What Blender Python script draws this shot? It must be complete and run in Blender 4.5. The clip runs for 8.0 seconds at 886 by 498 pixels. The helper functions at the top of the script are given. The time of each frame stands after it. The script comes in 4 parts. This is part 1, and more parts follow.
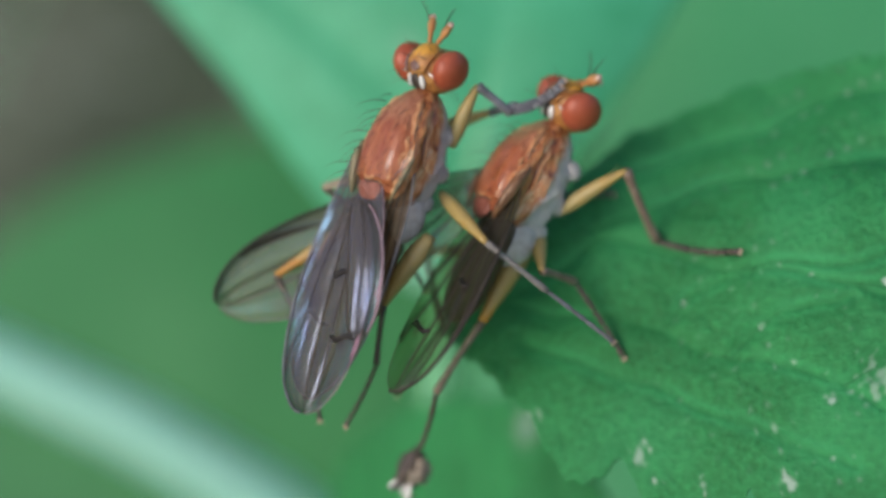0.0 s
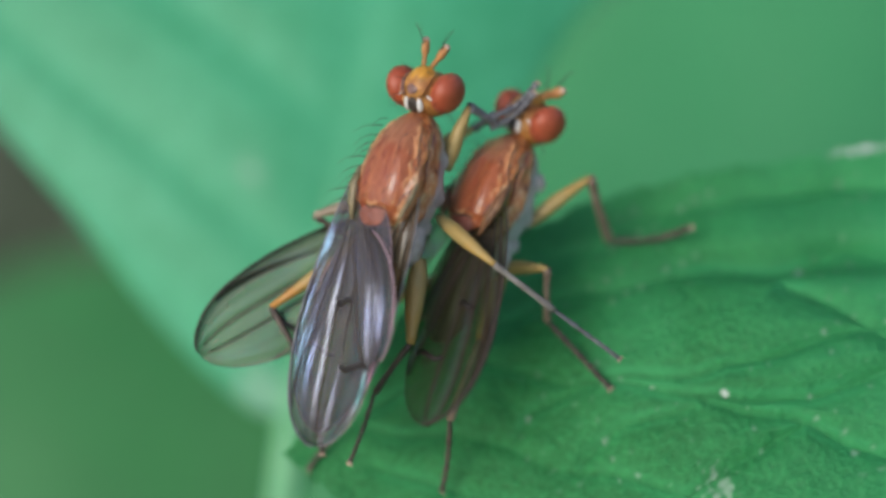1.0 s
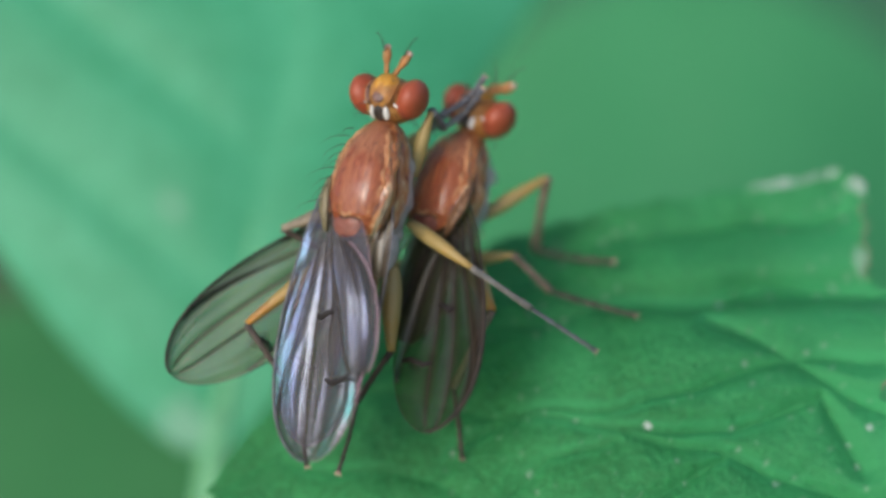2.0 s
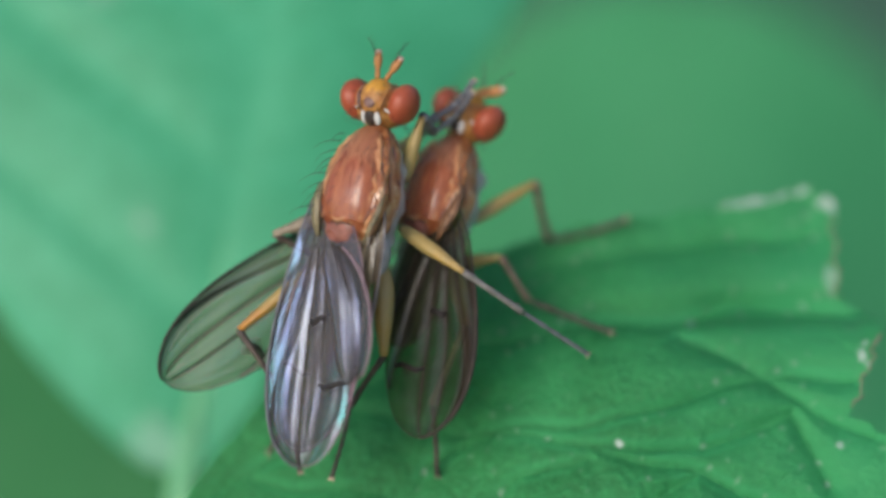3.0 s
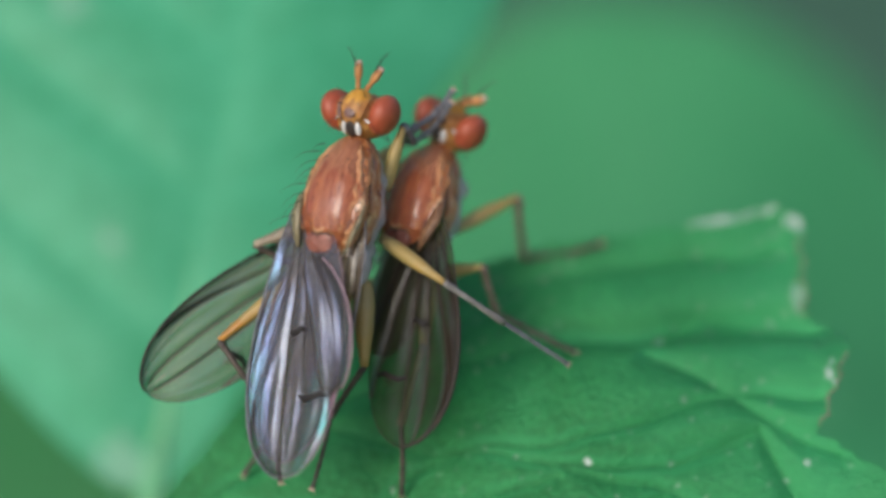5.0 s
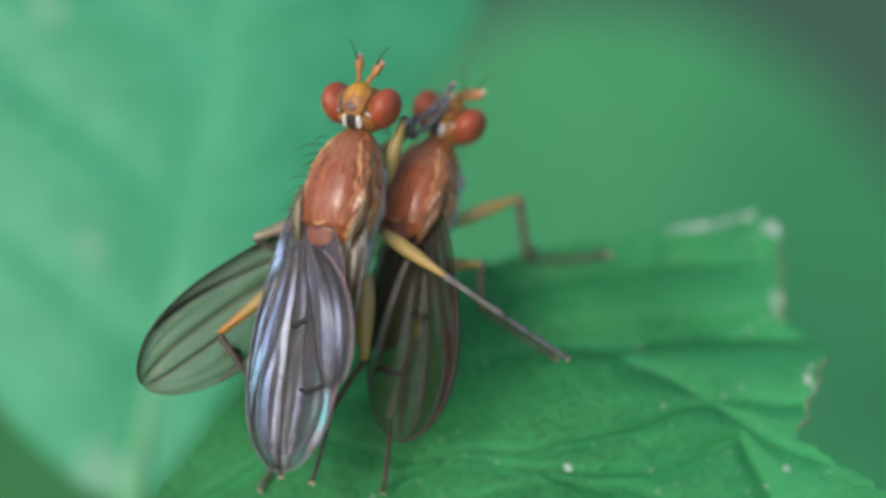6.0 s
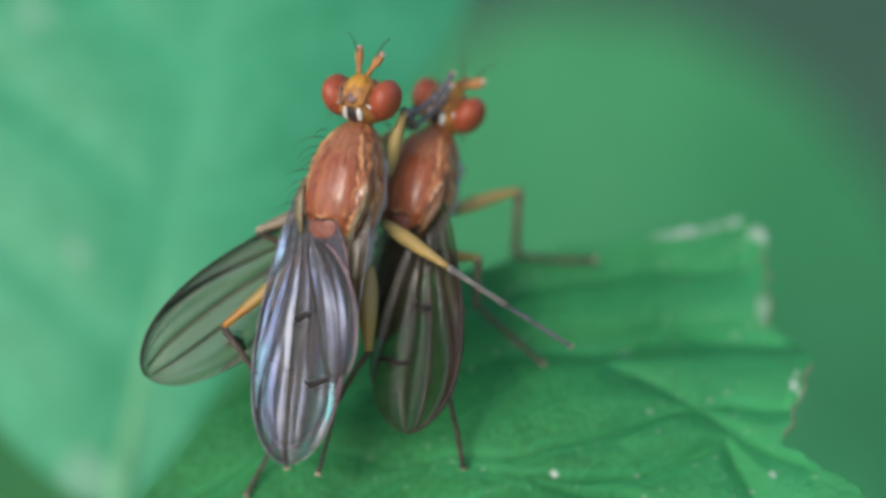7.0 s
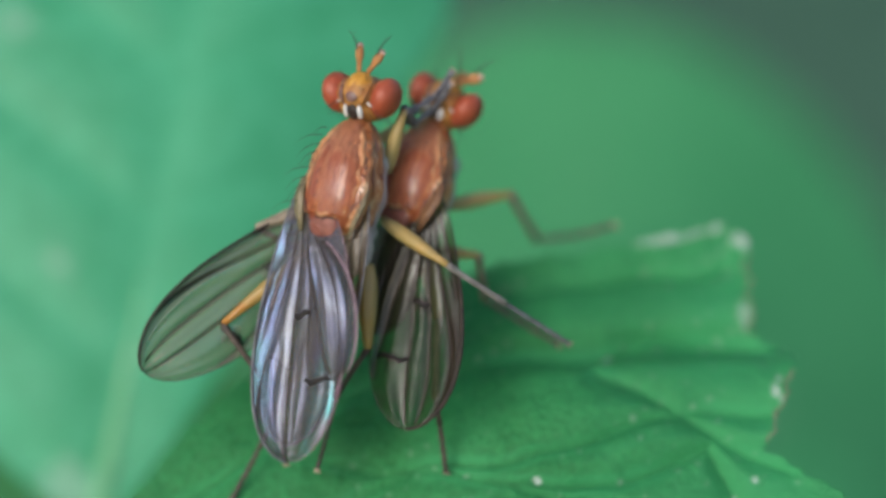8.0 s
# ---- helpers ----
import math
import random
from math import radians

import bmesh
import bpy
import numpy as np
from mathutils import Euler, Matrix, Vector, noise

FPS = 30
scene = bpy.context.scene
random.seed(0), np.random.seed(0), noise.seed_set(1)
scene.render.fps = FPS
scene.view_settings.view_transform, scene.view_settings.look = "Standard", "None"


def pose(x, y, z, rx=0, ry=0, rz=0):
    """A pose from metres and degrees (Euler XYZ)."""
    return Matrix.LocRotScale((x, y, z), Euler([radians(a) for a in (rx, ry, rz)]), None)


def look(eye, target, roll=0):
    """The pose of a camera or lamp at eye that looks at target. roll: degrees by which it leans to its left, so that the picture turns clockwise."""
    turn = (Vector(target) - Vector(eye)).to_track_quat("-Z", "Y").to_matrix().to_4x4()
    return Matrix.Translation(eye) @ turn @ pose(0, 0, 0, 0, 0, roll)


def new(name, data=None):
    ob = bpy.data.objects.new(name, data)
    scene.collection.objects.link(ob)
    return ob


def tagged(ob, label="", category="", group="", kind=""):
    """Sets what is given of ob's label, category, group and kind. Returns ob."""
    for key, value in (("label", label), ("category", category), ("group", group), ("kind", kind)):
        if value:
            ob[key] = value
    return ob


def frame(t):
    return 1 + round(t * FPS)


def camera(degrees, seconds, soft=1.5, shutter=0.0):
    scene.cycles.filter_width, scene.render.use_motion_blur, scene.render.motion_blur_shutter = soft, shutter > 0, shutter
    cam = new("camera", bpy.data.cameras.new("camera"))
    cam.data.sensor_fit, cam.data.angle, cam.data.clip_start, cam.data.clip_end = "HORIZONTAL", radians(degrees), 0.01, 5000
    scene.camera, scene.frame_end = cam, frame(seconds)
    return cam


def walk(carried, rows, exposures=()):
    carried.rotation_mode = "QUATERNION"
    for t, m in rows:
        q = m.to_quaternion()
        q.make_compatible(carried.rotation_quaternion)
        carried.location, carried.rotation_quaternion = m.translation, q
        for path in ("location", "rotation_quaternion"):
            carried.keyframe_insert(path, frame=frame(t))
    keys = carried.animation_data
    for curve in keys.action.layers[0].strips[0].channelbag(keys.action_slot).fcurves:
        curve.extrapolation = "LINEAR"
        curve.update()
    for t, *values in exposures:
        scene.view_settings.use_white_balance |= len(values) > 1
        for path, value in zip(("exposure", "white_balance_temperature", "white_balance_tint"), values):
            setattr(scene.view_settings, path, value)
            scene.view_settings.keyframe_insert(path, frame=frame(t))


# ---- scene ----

MM = 0.001
VIEW = pose(0, 0, 0, 60, 0, 0)  # the working space: x right, y up the picture, z towards the lens
LENS_Z = 34.18                  # mm from the flies' plane to the lens

# ---- camera and its walk ----
cam = camera(32.0, 8.0, soft=3.6)
cam.data.dof.use_dof = True
cam.data.dof.focus_distance = 33.6 * MM
cam.data.dof.aperture_fstop = 23.0
CAMERA_ROWS = [
    (0, -6.84, 10.53, 0.51), (0.2, -5.54, 8.9, 0.06), (0.5, -3.83, 6.82, -0.38), (1, -2.47, 4.66, -0.1),
    (1.5, -1.63, 2.84, -0.3), (2, -1.21, 1.83, -0.2), (3.5, -0.27, 0.49, -0.09), (4, -0.09, 0.25, 0), (4.5, 0, 0, 0),
    (6, 0.36, -1.11, -0.12), (6.5, 0.42, -1.34, -0.06), (7, 0.58, -1.61, -0.08), (7.5, 0.66, -1.86, -0.1), (8, 0.86, -2.26, -0.3)]
walk(cam, [(t, VIEW @ pose(0, 0, LENS_Z * MM, rx, ry, rz)) for t, rx, ry, rz in CAMERA_ROWS])

# ---- world and sun ----
world = bpy.data.worlds.new("overcast_sky")
scene.world = world
world.use_nodes = True
sky = world.node_tree.nodes.new("ShaderNodeTexSky")
sky.sky_type, sky.sun_disc = "NISHITA", False
sky.sun_elevation, sky.sun_rotation = radians(37), radians(214)
sky.air_density, sky.dust_density, sky.ozone_density = 1.0, 3.0, 1.5
world.node_tree.links.new(sky.outputs[0], world.node_tree.nodes["Background"].inputs["Color"])
world.node_tree.nodes["Background"].inputs["Strength"].default_value = 0.156
sun = new("sun", bpy.data.lights.new("sun", "SUN"))
sun.data.energy, sun.data.angle, sun.data.color = 1.4, radians(23), (1.0, 0.97, 0.92)
sun.matrix_basis = look((0, 0, 0), VIEW @ Vector((0.5, -0.24, -0.83)))
scene.view_settings.exposure = -0.03


# ---- materials ----
def nodes_of(name):
    m = bpy.data.materials.new(name)
    m.use_nodes = True
    return m, m.node_tree, m.node_tree.nodes["Principled BSDF"]


def node(nt, kind, *links, **settings):
    """A node with its settings; links are (socket, source) where the source is a value or an output socket."""
    n = nt.nodes.new(kind)
    for key, value in settings.items():
        setattr(n, key, value) if key != "ramp" else None
    for socket, value in links:
        if isinstance(value, bpy.types.NodeSocket):
            nt.links.new(value, n.inputs[socket])
        else:
            n.inputs[socket].default_value = value
    if "ramp" in settings:
        el = n.color_ramp.elements
        while len(el) < len(settings["ramp"]):
            el.new(0.5)
        for e, (p, c) in zip(el, settings["ramp"]):
            e.position, e.color = p, (*c, 1)
    return n


def millimetres(nt):
    c = node(nt, "ShaderNodeTexCoord")
    return node(nt, "ShaderNodeVectorMath", (0, c.outputs["Object"]), (1, (1000, 1000, 1000)), operation="MULTIPLY").outputs[0]


def grain(nt, where, scale, detail=4.0, rough=0.6):
    return node(nt, "ShaderNodeTexNoise", ("Vector", where), ("Scale", scale), ("Detail", detail), ("Roughness", rough)).outputs["Fac"]


def mixed(nt, fac, a, b):
    n = node(nt, "ShaderNodeMix", data_type="RGBA")
    for i, v in ((0, fac), (6, a), (7, b)):
        if isinstance(v, bpy.types.NodeSocket):
            nt.links.new(v, n.inputs[i])
        else:
            n.inputs[i].default_value = v if i == 0 else (*v, 1)
    return n.outputs[2]


def ramped(nt, fac, *stops):
    return node(nt, "ShaderNodeValToRGB", ("Fac", fac), ramp=stops).outputs["Color"]


def bumped(nt, bsdf, height, depth_mm, strength=1.0):
    b = node(nt, "ShaderNodeBump", ("Height", height), ("Distance", depth_mm * MM), ("Strength", strength))
    nt.links.new(b.outputs[0], bsdf.inputs["Normal"])


def cuticle(name, dark, light, rough=0.35, scale=3.0, bump=0.02, bump_scale=14.0, coat=0.0):
    """Insect skin: two tones in soft patches, a fine grain, a dull or a waxy gloss."""
    m, nt, b = nodes_of(name)
    w = millimetres(nt)
    tone = ramped(nt, grain(nt, w, scale), (0.3, dark), (0.7, light))
    nt.links.new(tone, b.inputs["Base Color"])
    b.inputs["Roughness"].default_value = rough
    b.inputs["Coat Weight"].default_value = coat
    bumped(nt, b, grain(nt, w, bump_scale, 6), bump)
    return m


def thorax_material():
    m, nt, b = nodes_of("rust_thorax")
    b.inputs["Specular Tint"].default_value = (0.86, 0.76, 1.0, 1)
    w = millimetres(nt)
    xyz = node(nt, "ShaderNodeSeparateXYZ", (0, w))
    across = node(nt, "ShaderNodeMath", (0, xyz.outputs["X"]), operation="ABSOLUTE").outputs[0]
    patch = grain(nt, w, 3.5, 5)
    # lengthwise wrinkles: the grain is drawn out along the body
    drawn = node(nt, "ShaderNodeVectorMath", (0, w), (1, (4.2, 0.8, 3.0)), operation="MULTIPLY").outputs[0]
    streak = grain(nt, drawn, 1.7, 6, 0.65)
    # slanting folds of the side plates
    slant = node(nt, "ShaderNodeMapping", ("Vector", w), ("Rotation", (radians(24), 0, radians(14))), ("Scale", (1.6, 0.55, 2.3))).outputs[0]
    folds = node(nt, "ShaderNodeTexNoise", ("Vector", slant), ("Scale", 2.6), ("Detail", 4.0), ("Roughness", 0.6), ("Distortion", 1.0)).outputs["Fac"]
    # rust shield, orange side plates edged with cream, ashy dusted underside
    shield = ramped(nt, streak, (0.27, (0.2, 0.036, 0.009)), (0.36, (0.34, 0.065, 0.013)), (0.72, (0.54, 0.18, 0.05)))
    # pale dusting over the front of the shield
    dusted = node(nt, "ShaderNodeMath", (0, xyz.outputs["Y"]), (1, streak), operation="ADD").outputs[0]
    shield = mixed(nt, ramped(nt, dusted, (0.75, (0, 0, 0)), (1.1, (0.32, 0.32, 0.32))), shield, (0.6, 0.32, 0.17))
    side = ramped(nt, folds, (0.34, (0.2, 0.045, 0.012)), (0.44, (0.48, 0.14, 0.03)), (0.53, (0.6, 0.25, 0.08)), (0.62, (0.74, 0.48, 0.27)))
    level = node(nt, "ShaderNodeMath", (0, xyz.outputs["Z"]), (1, node(nt, "ShaderNodeMath", (0, patch), (1, 0.3), operation="MULTIPLY").outputs[0]), operation="ADD").outputs[0]
    upper = mixed(nt, ramped(nt, node(nt, "ShaderNodeMath", (0, level), (1, node(nt, "ShaderNodeMath", (0, across), (1, 0.55), operation="MULTIPLY").outputs[0]), operation="SUBTRACT").outputs[0], (0.34, (0, 0, 0)), (0.46, (1, 1, 1))), side, shield)
    low = node(nt, "ShaderNodeMath", (0, level), (1, 0.5), operation="ADD").outputs[0]
    skin = mixed(nt, ramped(nt, low, (0.4, (0, 0, 0)), (0.58, (1, 1, 1))), (0.6, 0.57, 0.56), upper)
    nt.links.new(skin, b.inputs["Base Color"])
    b.inputs["Roughness"].default_value = 0.42
    b.inputs["Coat Weight"].default_value = 1.0
    b.inputs["Coat Roughness"].default_value = 0.25
    height = node(nt, "ShaderNodeMath", (0, streak), (1, folds), operation="ADD").outputs[0]
    bumped(nt, b, height, 0.2, 0.9)
    return m


def femur_material():
    """Pale honey at the hip, deep amber towards the knee."""
    m, nt, b = nodes_of("honey_femur")
    w = millimetres(nt)
    run = node(nt, "ShaderNodeMath", (0, node(nt, "ShaderNodeSeparateXYZ", (0, w)).outputs["X"]), (1, 0.34), (2, -0.3), operation="MULTIPLY_ADD").outputs[0]
    run = node(nt, "ShaderNodeMath", (0, run), (1, grain(nt, w, 2.5)), operation="ADD").outputs[0]
    nt.links.new(ramped(nt, run, (0.35, (0.36, 0.28, 0.11)), (0.8, (0.42, 0.28, 0.08)), (1.0, (0.46, 0.21, 0.035))), b.inputs["Base Color"])
    b.inputs["Roughness"].default_value, b.inputs["Coat Weight"].default_value = 0.38, 0.2
    bumped(nt, b, grain(nt, w, 14.0, 6), 0.02)
    return m


def eye_material():
    m, nt, b = nodes_of("brick_red_eye")
    w = millimetres(nt)
    cells = node(nt, "ShaderNodeTexVoronoi", ("Vector", w), ("Scale", 26.0)).outputs["Distance"]
    nt.links.new(ramped(nt, grain(nt, w, 2.0), (0.3, (0.32, 0.058, 0.023)), (0.75, (0.43, 0.1, 0.048))), b.inputs["Base Color"])
    b.inputs["Roughness"].default_value = 0.42
    bumped(nt, b, cells, 0.012, 0.5)
    return m


def wing_material(name, cover, tint, body, sheen_tint=0.0, ior=1.75):
    """Smoky membrane: lets light through; its iridescent sheen is painted into the gloss tint."""
    m, nt, b = nodes_of(name)
    w = millimetres(nt)
    clouds = grain(nt, w, 0.9, 4)
    smoke = node(nt, "ShaderNodeAttribute", attribute_name="smoke").outputs["Fac"]
    skin = ramped(nt, clouds, (0.3, body), (0.75, tuple(1.7 * c for c in body)))
    nt.links.new(mixed(nt, smoke, skin, (0.03, 0.021, 0.016)), b.inputs["Base Color"])
    cover_all = node(nt, "ShaderNodeMath", (0, smoke), (1, 0.9 * (1 - cover)), (2, cover), operation="MULTIPLY_ADD").outputs[0]
    b.inputs["Roughness"].default_value = 0.17
    b.inputs["IOR"].default_value = ior
    shine = node(nt, "ShaderNodeMath", (0, smoke), (1, -0.62), (2, 0.8), operation="MULTIPLY_ADD").outputs[0]
    nt.links.new(shine, b.inputs["Specular IOR Level"])
    if sheen_tint:
        drift = node(nt, "ShaderNodeMath", (0, grain(nt, w, 0.8, 2)), (1, 0.7), (2, -0.3), operation="MULTIPLY_ADD").outputs[0]
        tone = node(nt, "ShaderNodeMath", (0, drift), (1, node(nt, "ShaderNodeAttribute", attribute_name="sheen").outputs["Fac"]), operation="ADD").outputs[0]
        hue = ramped(nt, tone, (0.0, (0.58, 0.66, 0.84)), (0.3, (0.38, 0.5, 0.98)), (0.66, (0.2, 0.85, 0.95)), (0.95, (1.0, 0.56, 0.9)))
        nt.links.new(hue, b.inputs["Specular Tint"])
    bumped(nt, b, grain(nt, w, 6.0, 4), 0.008, 0.7)
    clear = node(nt, "ShaderNodeBsdfTransparent", (0, (*tint, 1)))
    mix = node(nt, "ShaderNodeMixShader", (0, cover_all), (1, clear.outputs[0]), (2, b.outputs[0]))
    nt.links.new(mix.outputs[0], nt.nodes["Material Output"].inputs["Surface"])
    return m


def leaf_material(name, dark, light, pale=(0.66, 0.76, 0.7), rough=0.4, scale=0.5, bump=0.05, through_light=0.25, gloss=0.25, lit_mottle=(0.06, 0.44, 0.16), fineness=9):
    m, nt, b = nodes_of(name)
    w = millimetres(nt)
    broad, fine = grain(nt, w, scale, 4), grain(nt, w, scale * fineness, 6)
    blend = node(nt, "ShaderNodeMath", (0, node(nt, "ShaderNodeMath", (0, fine), (1, 0.55), operation="MULTIPLY").outputs[0]), (1, node(nt, "ShaderNodeMath", (0, broad), (1, 0.5), operation="MULTIPLY").outputs[0]), operation="ADD").outputs[0]
    tone = ramped(nt, blend, (0.36, dark), (0.68, light))
    vein = node(nt, "ShaderNodeAttribute", attribute_name="vein").outputs["Fac"]
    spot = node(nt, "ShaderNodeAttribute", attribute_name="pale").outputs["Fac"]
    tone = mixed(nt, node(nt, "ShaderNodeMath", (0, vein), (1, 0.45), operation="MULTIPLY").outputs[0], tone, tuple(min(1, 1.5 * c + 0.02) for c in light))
    tone = mixed(nt, node(nt, "ShaderNodeAttribute", attribute_name="lit_mottle").outputs["Fac"], tone, lit_mottle)
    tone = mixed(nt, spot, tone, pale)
    nt.links.new(tone, b.inputs["Base Color"])
    b.inputs["Roughness"].default_value = rough
    b.inputs["Specular IOR Level"].default_value = gloss
    bumped(nt, b, fine, bump)
    glow = node(nt, "ShaderNodeBsdfTranslucent")
    nt.links.new(tone, glow.inputs[0])
    mix = node(nt, "ShaderNodeMixShader", (0, through_light), (1, b.outputs[0]), (2, glow.outputs[0]))
    nt.links.new(mix.outputs[0], nt.nodes["Material Output"].inputs["Surface"])
    return m


THORAX = thorax_material()
EYE = eye_material()
FACE = cuticle("ochre_head", (0.26, 0.085, 0.018), (0.55, 0.28, 0.075), 0.42, 3.0)
FRONS = cuticle("amber_frons", (0.48, 0.2, 0.02), (0.66, 0.35, 0.05), 0.38, 5.0)
SILVER = cuticle("silver_dust", (0.6, 0.58, 0.55), (0.85, 0.84, 0.82), 0.25, 6.0)
DUST = cuticle("ashy_dust", (0.42, 0.38, 0.35), (0.65, 0.62, 0.6), 0.6, 5.0, 0.03)
BROWN_ROOT = cuticle("brown_wing_base", (0.1, 0.045, 0.02), (0.3, 0.16, 0.085), 0.32, 4.0)
TEGULA = cuticle("pale_olive_wing_base", (0.13, 0.1, 0.045), (0.3, 0.25, 0.15), 0.35, 4.0)
DARK = cuticle("dark_brown_skin", (0.02, 0.014, 0.012), (0.06, 0.04, 0.03), 0.4, 6.0)
ANTENNA = cuticle("orange_antenna", (0.3, 0.11, 0.028), (0.5, 0.24, 0.08), 0.5, 6.0)
OCELLI = cuticle("purplish_brown_crown", (0.07, 0.03, 0.025), (0.3, 0.16, 0.13), 0.3, 9.0)
SCUTELLUM = cuticle("pinkish_scutellum", (0.18, 0.045, 0.025), (0.33, 0.11, 0.075), 0.34, 5.0, 0.1, 6.0, coat=0.4)
CREAM = cuticle("cream_suture", (0.42, 0.13, 0.035), (0.66, 0.38, 0.19), 0.4, 7.0, 0.04)
FOLD = cuticle("orange_side_plate", (0.36, 0.11, 0.025), (0.56, 0.24, 0.075), 0.34, 5.0, 0.05, 8.0, coat=0.8)
ABDOMEN = cuticle("tan_abdomen", (0.14, 0.065, 0.03), (0.3, 0.15, 0.065), 0.4, 2.0)
BROWN_ABDOMEN = cuticle("dark_brown_abdomen", (0.045, 0.022, 0.014), (0.11, 0.055, 0.032), 0.3, 2.0)
FEMUR = femur_material()
PALE_FEMUR = cuticle("pale_tan_femur", (0.22, 0.17, 0.11), (0.42, 0.35, 0.26), 0.4, 3.0)
TIBIA = cuticle("grey_brown_tibia", (0.13, 0.085, 0.06), (0.3, 0.22, 0.17), 0.42, 3.0)
ASH_TIBIA = cuticle("ash_grey_tibia", (0.12, 0.105, 0.095), (0.29, 0.27, 0.25), 0.4, 3.0)
SLATE = cuticle("slate_grey_tarsus", (0.07, 0.066, 0.07), (0.21, 0.21, 0.24), 0.36, 3.0)
TARSUS = cuticle("brown_tarsus", (0.035, 0.024, 0.02), (0.12, 0.085, 0.07), 0.45, 4.0)
CLAW = cuticle("pale_claw", (0.45, 0.3, 0.22), (0.65, 0.48, 0.38), 0.5, 6.0)
VEIN = cuticle("dark_vein", (0.018, 0.013, 0.01), (0.05, 0.036, 0.026), 0.7, 4.0)
ROSE = cuticle("rosy_wing_rim", (0.3, 0.2, 0.22), (0.5, 0.36, 0.42), 0.35, 2.0)
CLOUD = cuticle("black_crossvein", (0.008, 0.006, 0.006), (0.02, 0.014, 0.012), 0.5, 4.0)
WING = wing_material("smoky_wing", 0.52, (0.58, 0.54, 0.42), (0.08, 0.065, 0.052), 1.0, 1.8)
WING_UNDER = wing_material("brown_wing", 0.45, (0.55, 0.46, 0.34), (0.08, 0.055, 0.035), 0.0, 1.45)
# darker wing skin for the held wing: the rider's shadow is in the colour
WING_DARK = wing_material("shadowed_wing", 0.28, (0.56, 0.72, 0.5), (0.036, 0.042, 0.026), 0.0, 1.6)
WING_CLEAR = wing_material("clear_wing", 0.5, (0.74, 0.7, 0.58), (0.19, 0.185, 0.14), 1.0)
LEAF = leaf_material("green_leaf", (0.017, 0.165, 0.043), (0.05, 0.37, 0.112), rough=0.42, scale=0.3, bump=0.1, gloss=0.35, fineness=20)
LEAF_VEIN = leaf_material("green_vein", (0.018, 0.15, 0.05), (0.05, 0.3, 0.1), scale=1.0)
LEAF_BRIGHT = leaf_material("bright_leaf", (0.048, 0.36, 0.172), (0.1, 0.51, 0.28), scale=0.14)
LEAF_MID = leaf_material("mid_leaf", (0.052, 0.315, 0.122), (0.082, 0.415, 0.172), scale=0.02)
# deep shade is part of this olive colour
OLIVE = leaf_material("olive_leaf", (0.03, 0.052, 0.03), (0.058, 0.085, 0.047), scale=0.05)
HUSK = cuticle("dry_husk", (0.12, 0.085, 0.06), (0.42, 0.35, 0.27), 0.7, 6.0, 0.06)
# darker copy of the mid leaf green, with the shade painted in
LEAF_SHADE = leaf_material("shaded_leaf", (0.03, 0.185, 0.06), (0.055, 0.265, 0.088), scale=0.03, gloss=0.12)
STEM = leaf_material("pale_stem", (0.28, 0.62, 0.48), (0.42, 0.76, 0.62), scale=0.3)
PETIOLE = leaf_material("pale_green_stalk", (0.16, 0.55, 0.27), (0.3, 0.68, 0.38), scale=0.3)


# ---- mesh tools: all shapes in millimetres ----
def part(name, bm, material, parent=None, label=""):
    mesh = bpy.data.meshes.new(name)
    bmesh.ops.scale(bm, vec=(MM, MM, MM), verts=bm.verts)
    bm.normal_update()
    bm.to_mesh(mesh)
    bm.free()
    mesh.materials.append(material)
    mesh.shade_smooth()
    ob = new(name, mesh)
    ob.parent = parent
    return tagged(ob, label)


def at(x, y, z, rx=0, ry=0, rz=0):
    return pose(x * MM, y * MM, z * MM, rx, ry, rz)


def axes(origin, along, up):
    """A pose with x along a direction and z as near as can be to up (mm)."""
    x = Vector(along).normalized()
    y = Vector(up).cross(x).normalized()
    z = x.cross(y)
    m = Matrix((x, y, z)).transposed().to_4x4()
    m.translation = Vector(origin) * MM
    return m


def tube(bm, points, radii, seg=8, squash=1.0):
    """A closed tube of changing thickness through points."""
    points = [Vector(p) for p in points]
    rings, side = [], None
    for i, p in enumerate(points):
        d = (points[min(i + 1, len(points) - 1)] - points[max(i - 1, 0)]).normalized()
        side = (side - side.dot(d) * d) if side else d.orthogonal()
        side.normalize()
        other = d.cross(side)
        r = radii[i] if i < len(radii) else radii[-1]
        rings.append([bm.verts.new(p + r * (math.cos(a) * side + squash * math.sin(a) * other)) for a in [2 * math.pi * k / seg for k in range(seg)]])
    for a, b in zip(rings, rings[1:]):
        for k in range(seg):
            bm.faces.new((a[k], a[(k + 1) % seg], b[(k + 1) % seg], b[k]))
    bm.faces.new(rings[0][::-1])
    bm.faces.new(rings[-1])


def ball(bm, centre, size, u=20, v=14, turn=(0, 0, 0)):
    got = bmesh.ops.create_uvsphere(bm, u_segments=u, v_segments=v, radius=1.0)
    m = Matrix.Translation(centre) @ pose(0, 0, 0, *turn) @ Matrix.Diagonal((*size, 1))
    bmesh.ops.transform(bm, matrix=m, verts=got["verts"])
    return got["verts"]


def curve(p, q, sag, n=6):
    """Points on a bow from p to q, bent aside by sag."""
    p, q, sag = Vector(p), Vector(q), Vector(sag)
    return [p.lerp(q, i / n) + sag * (4 * (i / n) * (1 - i / n)) for i in range(n + 1)]


def bristle(bm, root, tip, bend=(0, 0, 0.08), thick=0.018):
    pts = curve(root, tip, bend, 4)
    tube(bm, pts, [thick, thick * 0.85, thick * 0.6, thick * 0.35, 0.003], 5)


